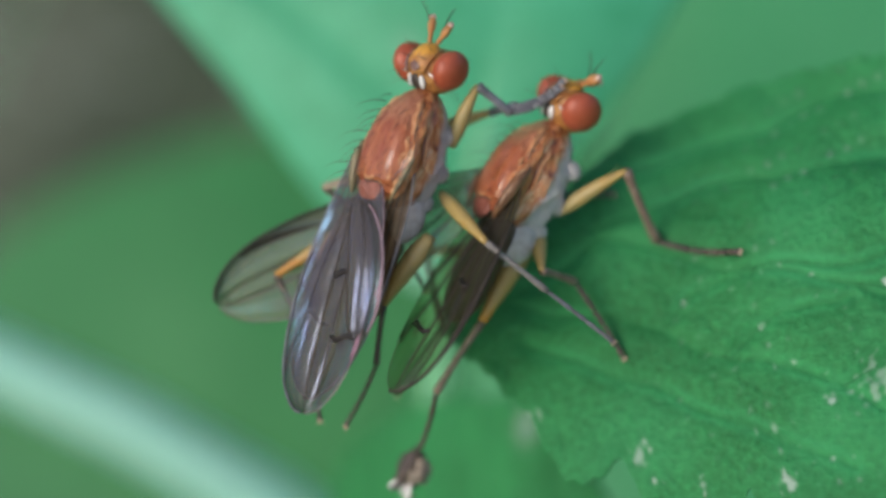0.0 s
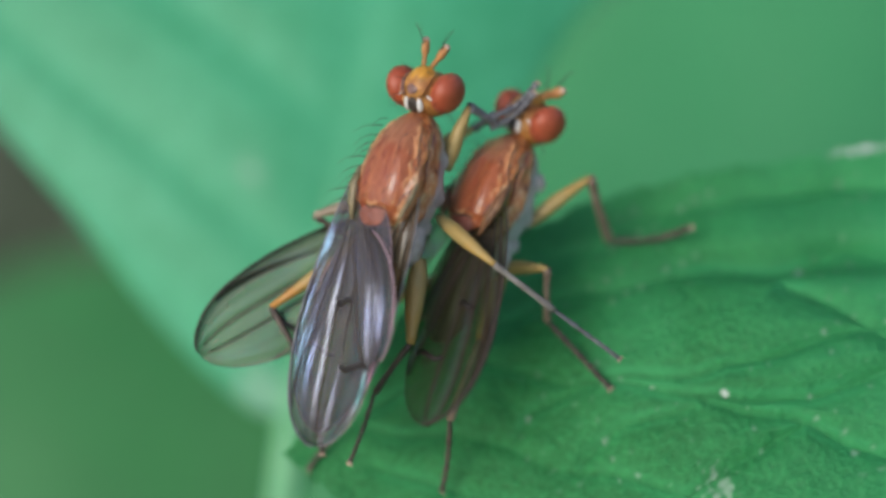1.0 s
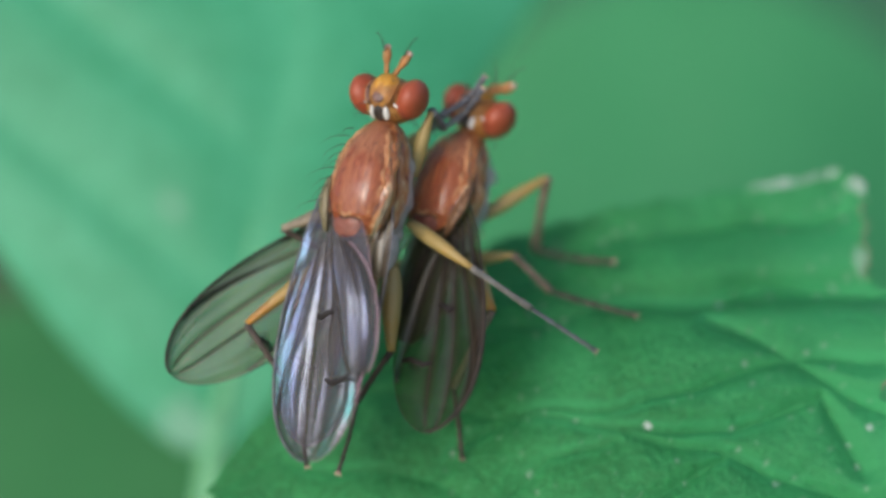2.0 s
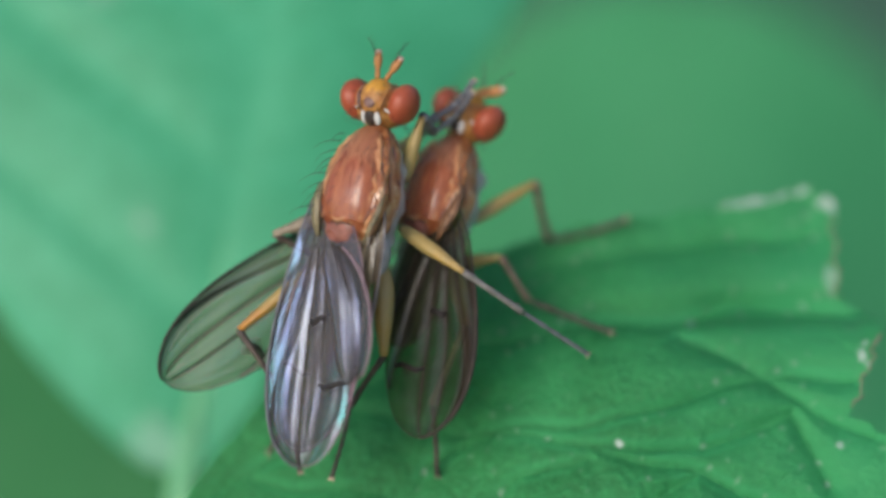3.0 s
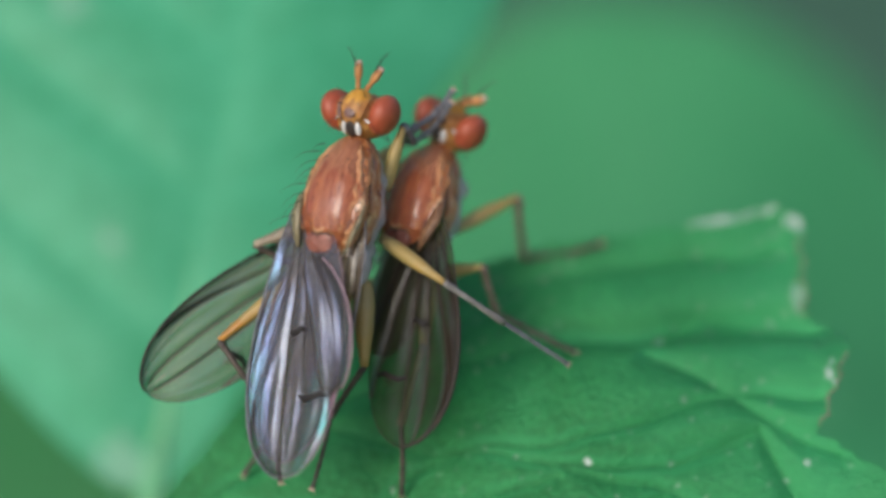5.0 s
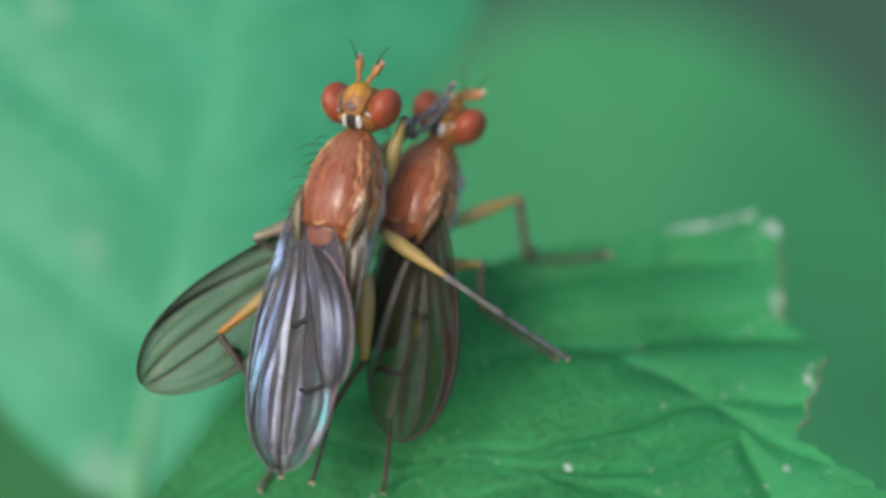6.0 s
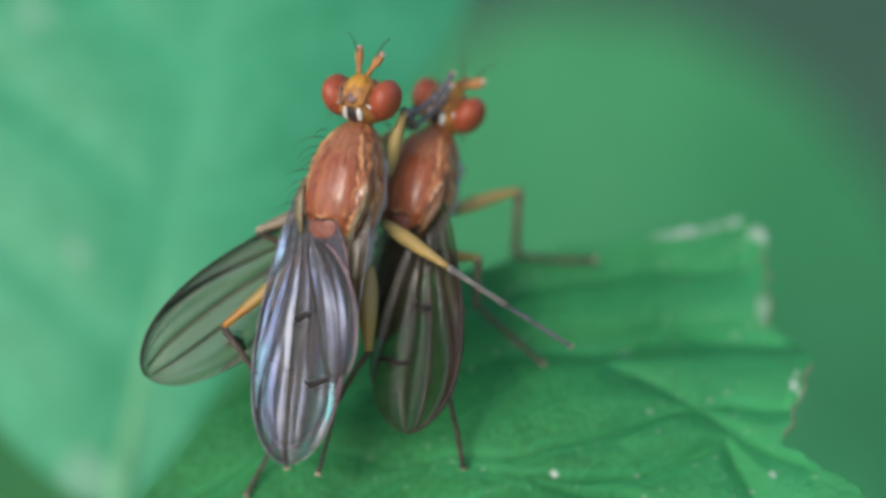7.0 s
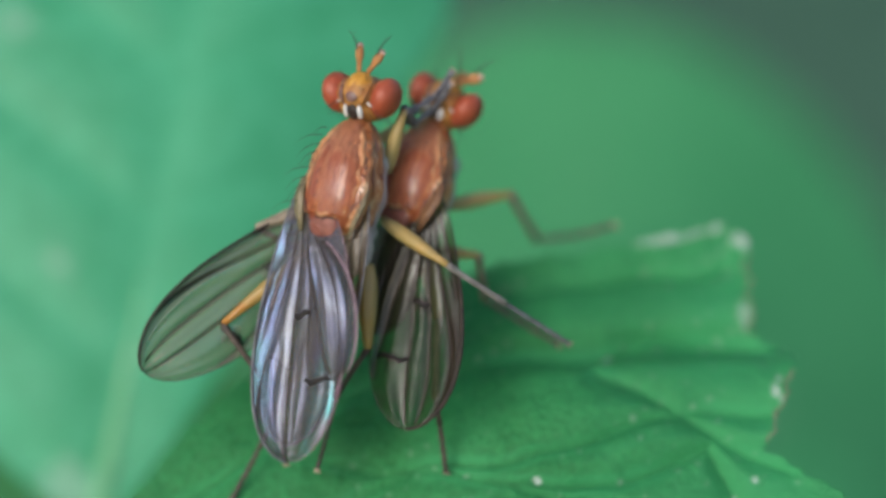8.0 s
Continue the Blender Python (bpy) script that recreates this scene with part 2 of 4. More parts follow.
# ---- the flies ----
def smooth(x, a, b):
    t = min(max((x - a) / (b - a), 0), 1)
    return t * t * (3 - 2 * t)


def thorax_spot(y, deg, out=1.0):
    """A place on the skin of the thorax: y along it, deg up from its right side."""
    e = math.sqrt(max(1 - abs(y / 1.42) ** 3.2, 0.0004))
    c, s = math.cos(radians(deg)), math.sin(radians(deg))
    high = (0.8 - 0.2 * smooth(y, 0.1, 1.42)) if s > 0 else (1.0 - 0.3 * smooth(y, 0.2, 1.3))
    return Vector(((0.84 - 0.27 * smooth(y, -0.5, 1.42)) * e * math.copysign(abs(c) ** 0.8, c) * out, y, high * e * math.copysign(abs(s) ** 0.85, s) * out + 0.06 * math.cos(1.3 * y)))


# folds of the side plates: from and to (along, degrees), thickness, kind
SIDE_FOLDS = (((1.12, 52), (0.2, 43), 0.075, "cream"), ((0.18, 45), (-0.5, 49), 0.055, "cream"), ((0.95, 33), (-0.1, 24), 0.1, "orange"), ((0.0, 31), (-0.8, 22), 0.1, "orange"),
              ((0.6, 15), (-0.35, 5), 0.06, "cream"), ((-0.45, 37), (-1.0, 41), 0.075, "cream"), ((-0.72, 22), (-1.16, 30), 0.065, "cream"), ((-0.62, 56), (-0.98, 66), 0.045, "cream"), ((0.3, -2), (-0.5, -12), 0.07, "orange"),
              ((0.95, 43), (0.1, 34), 0.02, "dark"), ((0.05, 38), (-0.7, 31), 0.02, "dark"), ((0.7, 22), (-0.2, 13), 0.018, "dark"), ((-0.5, 44), (-0.9, 51), 0.018, "dark"))


def side_folds(thorax, side):
    for k, ((y0, a0), (y1, a1), r, kind) in enumerate(SIDE_FOLDS):
        bm = bmesh.new()
        n = 10
        spots = [thorax_spot(y0 + (y1 - y0) * i / n + 0.05 * noise.noise(Vector((0.35 * i, 3 * k, 1))), a0 + (a1 - a0) * i / n + 7 * noise.noise(Vector((0.3 * i, 3 * k, 5))), 1.01 if kind == "dark" else 0.96) for i in range(n + 1)]
        tube(bm, [Vector((side * p.x, p.y, p.z)) for p in spots], [r * math.sin(math.pi * (i + 0.6) / (n + 1.2)) ** 0.6 * (1 + 0.5 * noise.noise(Vector((0.6 * i, 5 * k, 9)))) for i in range(n + 1)], 9)
        part("furrow" if kind == "dark" else "side_fold", bm, {"dark": OCELLI, "cream": CREAM, "orange": FOLD}[kind], thorax)


def thorax_mesh(bm):
    """Narrow in front, broad at the wing roots; a flat shield above, rumpled plates at the sides."""
    n, seg = 60, 72
    rings = []
    for i in range(n + 1):
        t = -1 + 2 * i / n
        y = 1.42 * t
        e = math.sqrt(max(1 - abs(t) ** 3.2, 0.0004))
        wide = (0.84 - 0.27 * smooth(y, -0.5, 1.42)) * e
        top, low = (0.8 - 0.2 * smooth(y, 0.1, 1.42)) * e, (1.0 - 0.3 * smooth(y, 0.2, 1.3)) * e
        top -= 0.035 * math.exp(-((y + 1.02) / 0.045) ** 2) - 0.02 * math.exp(-((y + 0.92) / 0.05) ** 2)
        ring = []
        for k in range(seg):
            a = 2 * math.pi * k / seg
            c, s = math.cos(a), math.sin(a)
            x = wide * math.copysign(abs(c) ** 0.8, c)
            z = (top if s > 0 else low) * math.copysign(abs(s) ** 0.85, s)
            groove = math.exp(-((abs(a - math.pi / 2) - 0.74) / 0.06) ** 2) if s > 0 else 0
            flank = smooth(abs(a - math.pi / 2), 0.76, 0.95) * (1 - smooth(abs(a - math.pi / 2), 2.3, 2.7)) if a < 1.5 * math.pi else smooth(abs(a - 2.5 * math.pi), 0.76, 0.95) * (1 - smooth(abs(a - 2.5 * math.pi), 2.3, 2.7))
            rough = noise.fractal(Vector((x * 1.2, y * 1.3 + z * 1.2, z * 3.4)), 0.8, 2.0, 3)
            off = abs(a - math.pi / 2) if a < 1.5 * math.pi else abs(a - 2.5 * math.pi)
            ridge = math.exp(-((off - 0.98 - 0.1 * y) / 0.11) ** 2) * smooth(y, -1.1, -0.6)
            lobe = math.exp(-((off - 0.4) / 0.2) ** 2) * smooth(y, -1.0, -0.6) * (1 - smooth(y, 0.3, 1.2))
            k2 = 1 - 0.07 * groove + 0.13 * flank * rough + 0.012 * rough + 0.07 * ridge + 0.03 * lobe
            ring.append(bm.verts.new((x * k2, y, z * k2 + 0.06 * math.cos(1.3 * y))))
        rings.append(ring)
    for a, b in zip(rings, rings[1:]):
        for k in range(seg):
            bm.faces.new((a[k], a[(k + 1) % seg], b[(k + 1) % seg], b[k]))
    bm.faces.new(rings[0][::-1])
    bm.faces.new(rings[-1])


def cell(s, w):
    """Which cell between two veins a place of the wing lies in, counted from the rear edge."""
    marks = [0.0] + sorted(along(v, s) for v in WING_VEINS) + [1.0]
    return float(np.interp(w, [m + 1e-4 * i for i, m in enumerate(marks)], range(len(marks))))


def wing_z(s, w, pleat=1.0, fine=0.0):
    """Camber and pleats of a wing, mm: a shallow wave from vein to vein, and the front edge curled down."""
    k = cell(s, w) + 0.16 * noise.noise(Vector((6 * w, 3.5 * s, 7)))
    wave = math.cos(2 * math.pi * k) * (0.8 + 0.7 * noise.noise(Vector((1.3 * k, 2.2 * s, 3)))) + 0.8 * math.cos(math.pi * k) + fine * math.cos(4 * math.pi * k + 0.6) * smooth(s, 0.45, 0.75)
    return (0.017 * pleat * wave * smooth(s, 0.1, 0.55) + 0.03 * pleat * noise.noise(Vector((5 * w, 2.0 * s, 0))) * smooth(s, 0.1, 0.4)
            - 0.36 * (w - 0.5) ** 2 * smooth(s, 0.1, 0.5) + 0.1 * math.sin(math.pi * s) - 4.0 * max(w - 0.86, 0) ** 2 * smooth(s, 0.05, 0.3))


def profile(stations):
    """A smooth table through a few (s, width) stations, in even steps of asin(s)."""
    turn = np.linspace(0, math.pi / 2, 241)
    rough = np.interp(turn, [math.asin(a) for a, _ in stations], [b for _, b in stations])
    wide = np.concatenate([2 * rough[0] - rough[18:0:-1], rough, 2 * rough[-1] - rough[-2:-20:-1]])
    soft = np.exp(-np.linspace(-2, 2, 37) ** 2)
    return np.convolve(wide, soft / soft.sum(), "valid")


FRONT_HALF = profile(((0, 0.2), (0.12, 0.5), (0.27, 0.72), (0.45, 0.94), (0.6, 1.04), (0.7, 1.04), (0.81, 0.95), (0.9, 0.75), (0.965, 0.44), (1, 0.0)))
REAR_HALF = profile(((0, -0.35), (0.08, -0.8), (0.25, -1.15), (0.45, -1.27), (0.7, -1.14), (0.82, -0.98), (0.91, -0.75), (0.97, -0.44), (1, 0.0)))


def wing_half(table, s):
    return float(np.interp(math.asin(min(s, 1)), np.linspace(0, math.pi / 2, 241), table))


def wing_point(s, w, length, mirror, front=1.0, pleat=1.0, fine=0.0):
    lead, trail = front * wing_half(FRONT_HALF, s), wing_half(REAR_HALF, s)
    return (s * length, mirror * (trail + (lead - trail) * w), wing_z(s, w, pleat, fine))


WING_VEINS = (((0.06, 0.84), (0.2, 0.88), (0.34, 0.95), (0.45, 0.995)),
              ((0.08, 0.72), (0.3, 0.76), (0.6, 0.86), (0.86, 0.99)),
              ((0.1, 0.64), (0.4, 0.63), (0.7, 0.64), (0.975, 0.66)),
              ((0.1, 0.58), (0.4, 0.47), (0.7, 0.43), (0.975, 0.40)),
              ((0.1, 0.48), (0.3, 0.33), (0.55, 0.2), (0.8, 0.005)),
              ((0.08, 0.38), (0.2, 0.24), (0.36, 0.13), (0.54, 0.005)))


def along(vein, s):
    return float(np.interp(s, [p[0] for p in vein], [p[1] for p in vein]))


def wing_pose(hinge, tip, lead, mirror):
    u = Vector(tip) - Vector(hinge)
    return axes(hinge, u, u.cross(Vector(lead) * mirror))


def wing(fly, hinge, tip, lead, length, mirror, material, label, front=1.0, pleat=1.0, edge=0.04, dusk=0.75, shade=0.02, fine=0.0, base=0.0):
    bm = bmesh.new()
    smoke = bm.verts.layers.float.new("smoke")
    sheen = bm.verts.layers.float.new("sheen")
    ns, nw = 76, 72
    grid = [[bm.verts.new(wing_point(math.sin(math.pi / 2 * i / ns), j / nw, length, mirror, front, pleat, fine)) for j in range(nw + 1)] for i in range(ns + 1)]
    for i in range(ns):
        for j in range(nw):
            bm.faces.new((grid[i][j], grid[i + 1][j], grid[i + 1][j + 1], grid[i][j + 1]))
    for i, row in enumerate(grid):
        s = math.sin(math.pi / 2 * i / ns)
        for j, v in enumerate(row):
            w = j / nw
            band = max(math.exp(-((w - along(vein, s)) / shade) ** 2) if vein[0][0] < s < vein[-1][0] else 0 for vein in WING_VEINS)
            spots = max(math.exp(-((s - p) / 0.03) ** 2 - ((w - q) / 0.07) ** 2) for p, q in ((0.47, 0.56), (0.71, 0.25)))
            # painted sheen hues: blue front band, teal rear tip, pink rear edge
            v[sheen] = max(0.35 * smooth(w, 0.7, 0.88), 0.7 * smooth(s, 0.5, 0.7) * (1 - smooth(w, 0.2, 0.42)), 1.0 - smooth(w, 0.02, 0.07))
            v[smoke] = min(1, 0.7 * band + dusk * smooth(w, 0.8, 0.93) * smooth(s, 0.15, 0.6) + 0.7 * spots + 0.25 * smooth(s, 0.93, 1.0) + base * (1 - smooth(s, 0.25, 0.6)) + 0.36 * fine * smooth(s, 0.5, 0.75) * max(-math.cos(2 * math.pi * cell(s, w)), 0) ** 8)
    ob = part("wing", bm, material, fly, label)
    ob.matrix_basis = wing_pose(hinge, tip, lead, mirror)
    def rib(points, radii, name="vein", skin=VEIN):
        bm = bmesh.new()
        tube(bm, points, radii, 6)
        part(name, bm, skin, ob)

    rib([wing_point(math.sin(math.pi / 2 * i / 40), 1.0, length, mirror, front, pleat, fine) for i in range(41)], [0.02 + (edge - 0.02) * smooth(i, 4, 16) * (1 - 0.5 * smooth(i, 25, 40)) for i in range(41)], "front_edge", SLATE if dusk < 0.25 else VEIN)
    rib([wing_point(math.sin(math.pi / 2 * (1 - i / 40)), 0.0, length, mirror, front, pleat, fine) for i in range(41)], [0.008], "rear_edge", ROSE if dusk < 0.25 else VEIN)
    for vein in WING_VEINS:
        s0, s1 = vein[0][0], vein[-1][0]
        steps = [s0 + (s1 - s0) * i / 30 for i in range(31)]
        rib([wing_point(s, along(vein, s), length, mirror, front, pleat, fine) for s in steps], [0.014 - 0.005 * i / 30 for i in range(31)])
    for s, a, b, r in ((0.46, WING_VEINS[2], WING_VEINS[3], 0.065), (0.7, WING_VEINS[3], WING_VEINS[4], 0.065)):
        wa, wb = along(a, s), along(b, s - 0.02)
        rib([wing_point(s + 0.012 * math.sin(6 * q), wa + (wb - wa) * q, length, mirror, front, pleat, fine) for q in (0, 0.25, 0.5, 0.75, 1)], [r * 0.6, r, r * 0.9, r, r * 0.6], "crossvein", CLOUD)
    return ob


def wing_lobe(fly, root, tip, half):
    """The rear lobe of a wing, folded over the back as a pleated oval."""
    bm = bmesh.new()
    sheen, smoke = bm.verts.layers.float.new("sheen"), bm.verts.layers.float.new("smoke")
    a, b = Vector(root), Vector(tip)
    side = Vector((0, 0, 1)).cross(b - a).normalized()
    ns, nw = 44, 24

    def spot(s, w):
        wide = half * math.sqrt(max(1 - abs(2 * s - 1) ** 2.4, 0)) + 0.02
        z = 0.1 * math.sin(math.pi * s) - 0.1 * w * w + 0.009 * math.sin(13 * w + 2 * s) + 0.025 * noise.noise(Vector((2.2 * w, 2.8 * s, 1))) - 0.06 * w
        return a.lerp(b, s) + side * (wide * w + 0.25 * math.sin(math.pi * s)) + Vector((0, 0, z))

    grid = [[bm.verts.new(spot(i / ns, -1 + 2 * j / nw)) for j in range(nw + 1)] for i in range(ns + 1)]
    for i, row in enumerate(grid):
        for j, v in enumerate(row):
            w = -1 + 2 * j / nw
            v[sheen] = max(0.95 * smooth(w, 0.75, 0.95), 0.6 * smooth(w, 0.35, 0.7), 0.35 * smooth(-w, 0.5, 0.9))
            v[smoke] = 0.5 * math.exp(-((w + 0.3 - 0.4 * i / ns) / 0.08) ** 2) + 0.35 * math.exp(-((w - 0.35) / 0.06) ** 2)
    for i in range(ns):
        for j in range(nw):
            bm.faces.new((grid[i][j], grid[i + 1][j], grid[i + 1][j + 1], grid[i][j + 1]))
    lobe = part("wing_lobe", bm, WING, fly, "pale iridescent lobe of a wing, folded over")
    for w, r, skin in ((1.0, 0.02, ROSE), (-1.0, 0.024, VEIN), (0.1, 0.008, VEIN)):
        bm = bmesh.new()
        tube(bm, [spot(0.03 + 0.94 * i / 20, w) for i in range(21)], [r], 6)
        part("vein", bm, skin, lobe)


def head(fly, turn, feelers):
    bm = bmesh.new()
    ball(bm, (0, 1.86, 0.12), (0.62, 0.48, 0.66), 28, 20)
    ball(bm, (0, 2.12, -0.2), (0.4, 0.3, 0.42))
    ball(bm, (0, 1.62, 0.1), (0.55, 0.3, 0.5))
    for v in bm.verts:
        v.co += 0.015 * Vector((math.sin(9 * v.co.z), 0, math.sin(11 * v.co.x)))
    skull = part("head", bm, FACE, fly, "ochre head with a dark neck spot")
    skull.matrix_basis = at(0, 1.35, 0.2, *turn) @ at(0, -1.35, -0.2)
    bm = bmesh.new()
    ball(bm, (0.02, 1.98, 0.45), (0.33, 0.38, 0.33), turn=(-20, 0, 0))
    for v in bm.verts:
        v.co.z -= 0.05 * math.exp(-(v.co.x / 0.05) ** 2)
    part("frons", bm, FRONS, skull)
    for side in (-1, 1):
        bm = bmesh.new()
        ball(bm, (0.56 * side, 1.88, 0.2), (0.33, 0.46, 0.52), 32, 24, (0, 12 * side, -14 * side))
        part("eye", bm, EYE, skull, "brick-red compound eye")
        bm = bmesh.new()
        ball(bm, (0.17 * side, 1.42, 0.5), (0.075 if side > 0 else 0.055, 0.17, 0.06), 12, 8, (45, 0, 0))
        part("neck_patch", bm, SILVER, skull)
        bm = bmesh.new()
        ball(bm, (0.38 * side, 1.6, 0.55), (0.09 if side > 0 else 0.05, 0.03, 0.03), 10, 6, (0, 25 * side, -25 * side))
        part("eye_rim", bm, SILVER, skull)
        bm = bmesh.new()
        tube(bm, [(0.3 * side, 2.2, 0.42), (0.32 * side, 2.05, 0.6), (0.31 * side, 1.85, 0.7), (0.27 * side, 1.66, 0.7), (0.2 * side, 1.55, 0.64)], [0.03, 0.06, 0.075, 0.07, 0.03], 10, 0.6)
        part("orbital_plate", bm, OCELLI if side < 0 else FACE, skull)
        bm = bmesh.new()
        base = Vector((0.1 * side, 2.32, 0.44))
        out = Vector(feelers[0 if side > 0 else 1]).normalized()
        tube(bm, [base + out * d for d in (0, 0.1, 0.2, 0.26, 0.34, 0.46, 0.56, 0.62)], [0.06, 0.08, 0.07, 0.09, 0.125, 0.13, 0.1, 0.05], 12, 0.7)
        feeler = part("antenna", bm, ANTENNA, skull, "orange antenna with a pale tip")
        bm = bmesh.new()
        ball(bm, base + out * 0.57, (0.09, 0.09, 0.075), 10, 8)
        part("tip", bm, CLAW, feeler)
        bm = bmesh.new()
        root = base + out * 0.3
        end = root + Vector((0.5 * side if side > 0 else -0.2, 0.5, 0.5)) * 0.95
        line = curve(root, end, (-0.04 * side, 0.06, 0.04), 8)
        tube(bm, line, [0.022, 0.018, 0.015, 0.012, 0.01, 0.008, 0.006, 0.005, 0.003], 5)
        for k, p in enumerate(line[1:-1]):
            for s2 in (-1, 1):
                bristle(bm, p, p + Vector((0.09 * s2, 0.08, 0.05 * s2)), (0, 0, 0), 0.007)
        part("arista", bm, DARK, feeler)
    bm = bmesh.new()
    ball(bm, (0.0, 1.41, 0.51), (0.135, 0.19, 0.065), 12, 8, (45, 0, 0))
    part("neck_spot", bm, DARK, skull)
    bm = bmesh.new()
    ball(bm, (0.0, 1.7, 0.73), (0.15, 0.13, 0.04), 12, 8, (12, 0, 0))
    part("ocelli", bm, OCELLI, skull)
    bm = bmesh.new()
    for x in (-1, 1):
        for y, z, dx, dy, dz in ((1.6, 0.72, 0.1, -0.3, 0.42), (1.9, 0.72, 0.1, -0.1, 0.4), (1.55, 0.35, 0.35, -0.3, 0.2), (2.1, 0.66, 0.12, 0.1, 0.35)):
            bristle(bm, (0.22 * x, y, z - 0.06), (0.22 * x + dx * x, y + dy, z + dz), (0, 0, 0.04), 0.012)
        for k in range(7):
            bristle(bm, (0.5 * x, 1.55, 0.5 - 0.14 * k), (0.66 * x, 1.32, 0.55 - 0.16 * k), (0, 0, 0.02), 0.009)
    part("bristles", bm, DARK, skull)
    return skull


def fly_body(name, label, belly=1.0, stout=1.0, high=0.0, skin=None, roots=(1.0, 0.6), root_skin=None, head_turn=(0, 0, 0), feelers=((0.55, 0.78, 0.28), (-0.06, 0.92, 0.3))):
    fly = tagged(new(name), label, "fly", "pair of mating flies")
    fly.empty_display_size = 0.001
    bm = bmesh.new()
    thorax_mesh(bm)
    thorax = part("thorax", bm, THORAX, fly, "rust-orange thorax, dusted ash-grey below")
    bm = bmesh.new()
    for v in ball(bm, (-0.03, -1.2, 0.555), (0.36, 0.27, 0.07), 24, 16, (22, 0, 0)):
        v.co.x *= 1 + 0.35 * (v.co.y + 1.1)
        v.co.z += 0.02 * noise.noise(v.co * 7)
    part("scutellum", bm, SCUTELLUM, thorax)
    bm = bmesh.new()
    tube(bm, [p + Vector((0, 0.035 * math.sin(17 * p.x), 0)) for p in curve((-0.42, -0.9, 0.57), (0.38, -0.9, 0.57), (0, -0.04, 0.13), 12)], [0.03, 0.05, 0.06, 0.05, 0.055, 0.045, 0.05, 0.06, 0.045, 0.055, 0.05, 0.045, 0.02], 8, 0.7)
    part("suture", bm, CREAM, thorax)
    bm = bmesh.new()
    tube(bm, [p + Vector((0, 0.02 * math.sin(13 * p.x), 0)) for p in curve((-0.3, -0.99, 0.6), (0.3, -0.99, 0.6), (0, -0.03, 0.1), 10)], [0.012, 0.02, 0.024, 0.018, 0.022, 0.02, 0.016, 0.022, 0.02, 0.016, 0.01], 7, 0.7)
    part("furrow", bm, DARK, thorax)
    bm = bmesh.new()
    for x in (-1, 1):
        for k in range(11):
            y = 1.0 - 0.19 * k
            rx, z = 0.52 + 0.022 * k * (1 - 0.03 * k), 0.5 + 0.012 * k + 0.05 * (k % 2)
            bristle(bm, (rx * x, y, z), (rx * x + (0.18 + 0.08 * (k * 7 % 4)) * x, y - 0.3 - 0.08 * (k * 5 % 4), z + 0.16 + 0.08 * (k * 3 % 4)), (0.05 * x, 0.05, 0.06), 0.012)
        for k in range(6):
            y = 0.7 - 0.3 * k
            bristle(bm, (0.26 * x, y, 0.76 - 0.05 * abs(y)), (0.3 * x, y - 0.3, 0.98), (0, 0.02, 0.04), 0.009)
        bristle(bm, (0.22 * x, -1.68, 0.56), (0.34 * x, -2.2, 0.75), (0, 0, 0.05), 0.014)
    part("bristles", bm, DARK, thorax)
    for side in (-1, 1):
        side_folds(thorax, side)
        bm = bmesh.new()
        tube(bm, [(0.68 * side, 0.05, 0.42), (0.76 * side, -0.25, 0.52), (0.76 * side, -0.6, 0.58), (0.68 * side, -0.95, 0.58), (0.56 * side, -1.35, 0.5)], [r * roots[side > 0] for r in (0.05, 0.15, 0.2, 0.17, 0.06)], 12, 0.5)
        part("wing_base", bm, root_skin or TEGULA, thorax)
        for y, z in ((0.62, -0.66), (-0.2, -0.86), (-0.95, -0.74)):
            bm = bmesh.new()
            ball(bm, (0.4 * side, y, z), (0.22, 0.24, 0.32), 14, 10)
            part("coxa", bm, DUST, thorax)
    bm = bmesh.new()
    pts = [(0, -1.1 - 0.28 * belly * i, -0.42 + high - 0.035 * belly * i) for i in range(12)]
    tube(bm, pts, [0.4, 0.46, 0.49, 0.47, 0.5, 0.48, 0.5, 0.47, 0.47, 0.42, 0.32, 0.14], 22, 0.8)
    for v in bm.verts:
        v.co.x *= stout
    part("abdomen", bm, skin or ABDOMEN, fly, "banded abdomen under the wings")
    bm = bmesh.new()
    for v in ball(bm, (0.3, -1.45, -0.5), (0.42, 0.62, 0.46), 20, 14, (0, 0, -8)):
        v.co += 0.03 * noise.noise_vector(v.co * 4)
    part("abdomen_base", bm, DUST, fly, "ash-grey first segment of the abdomen")
    head(fly, head_turn, feelers)
    return fly


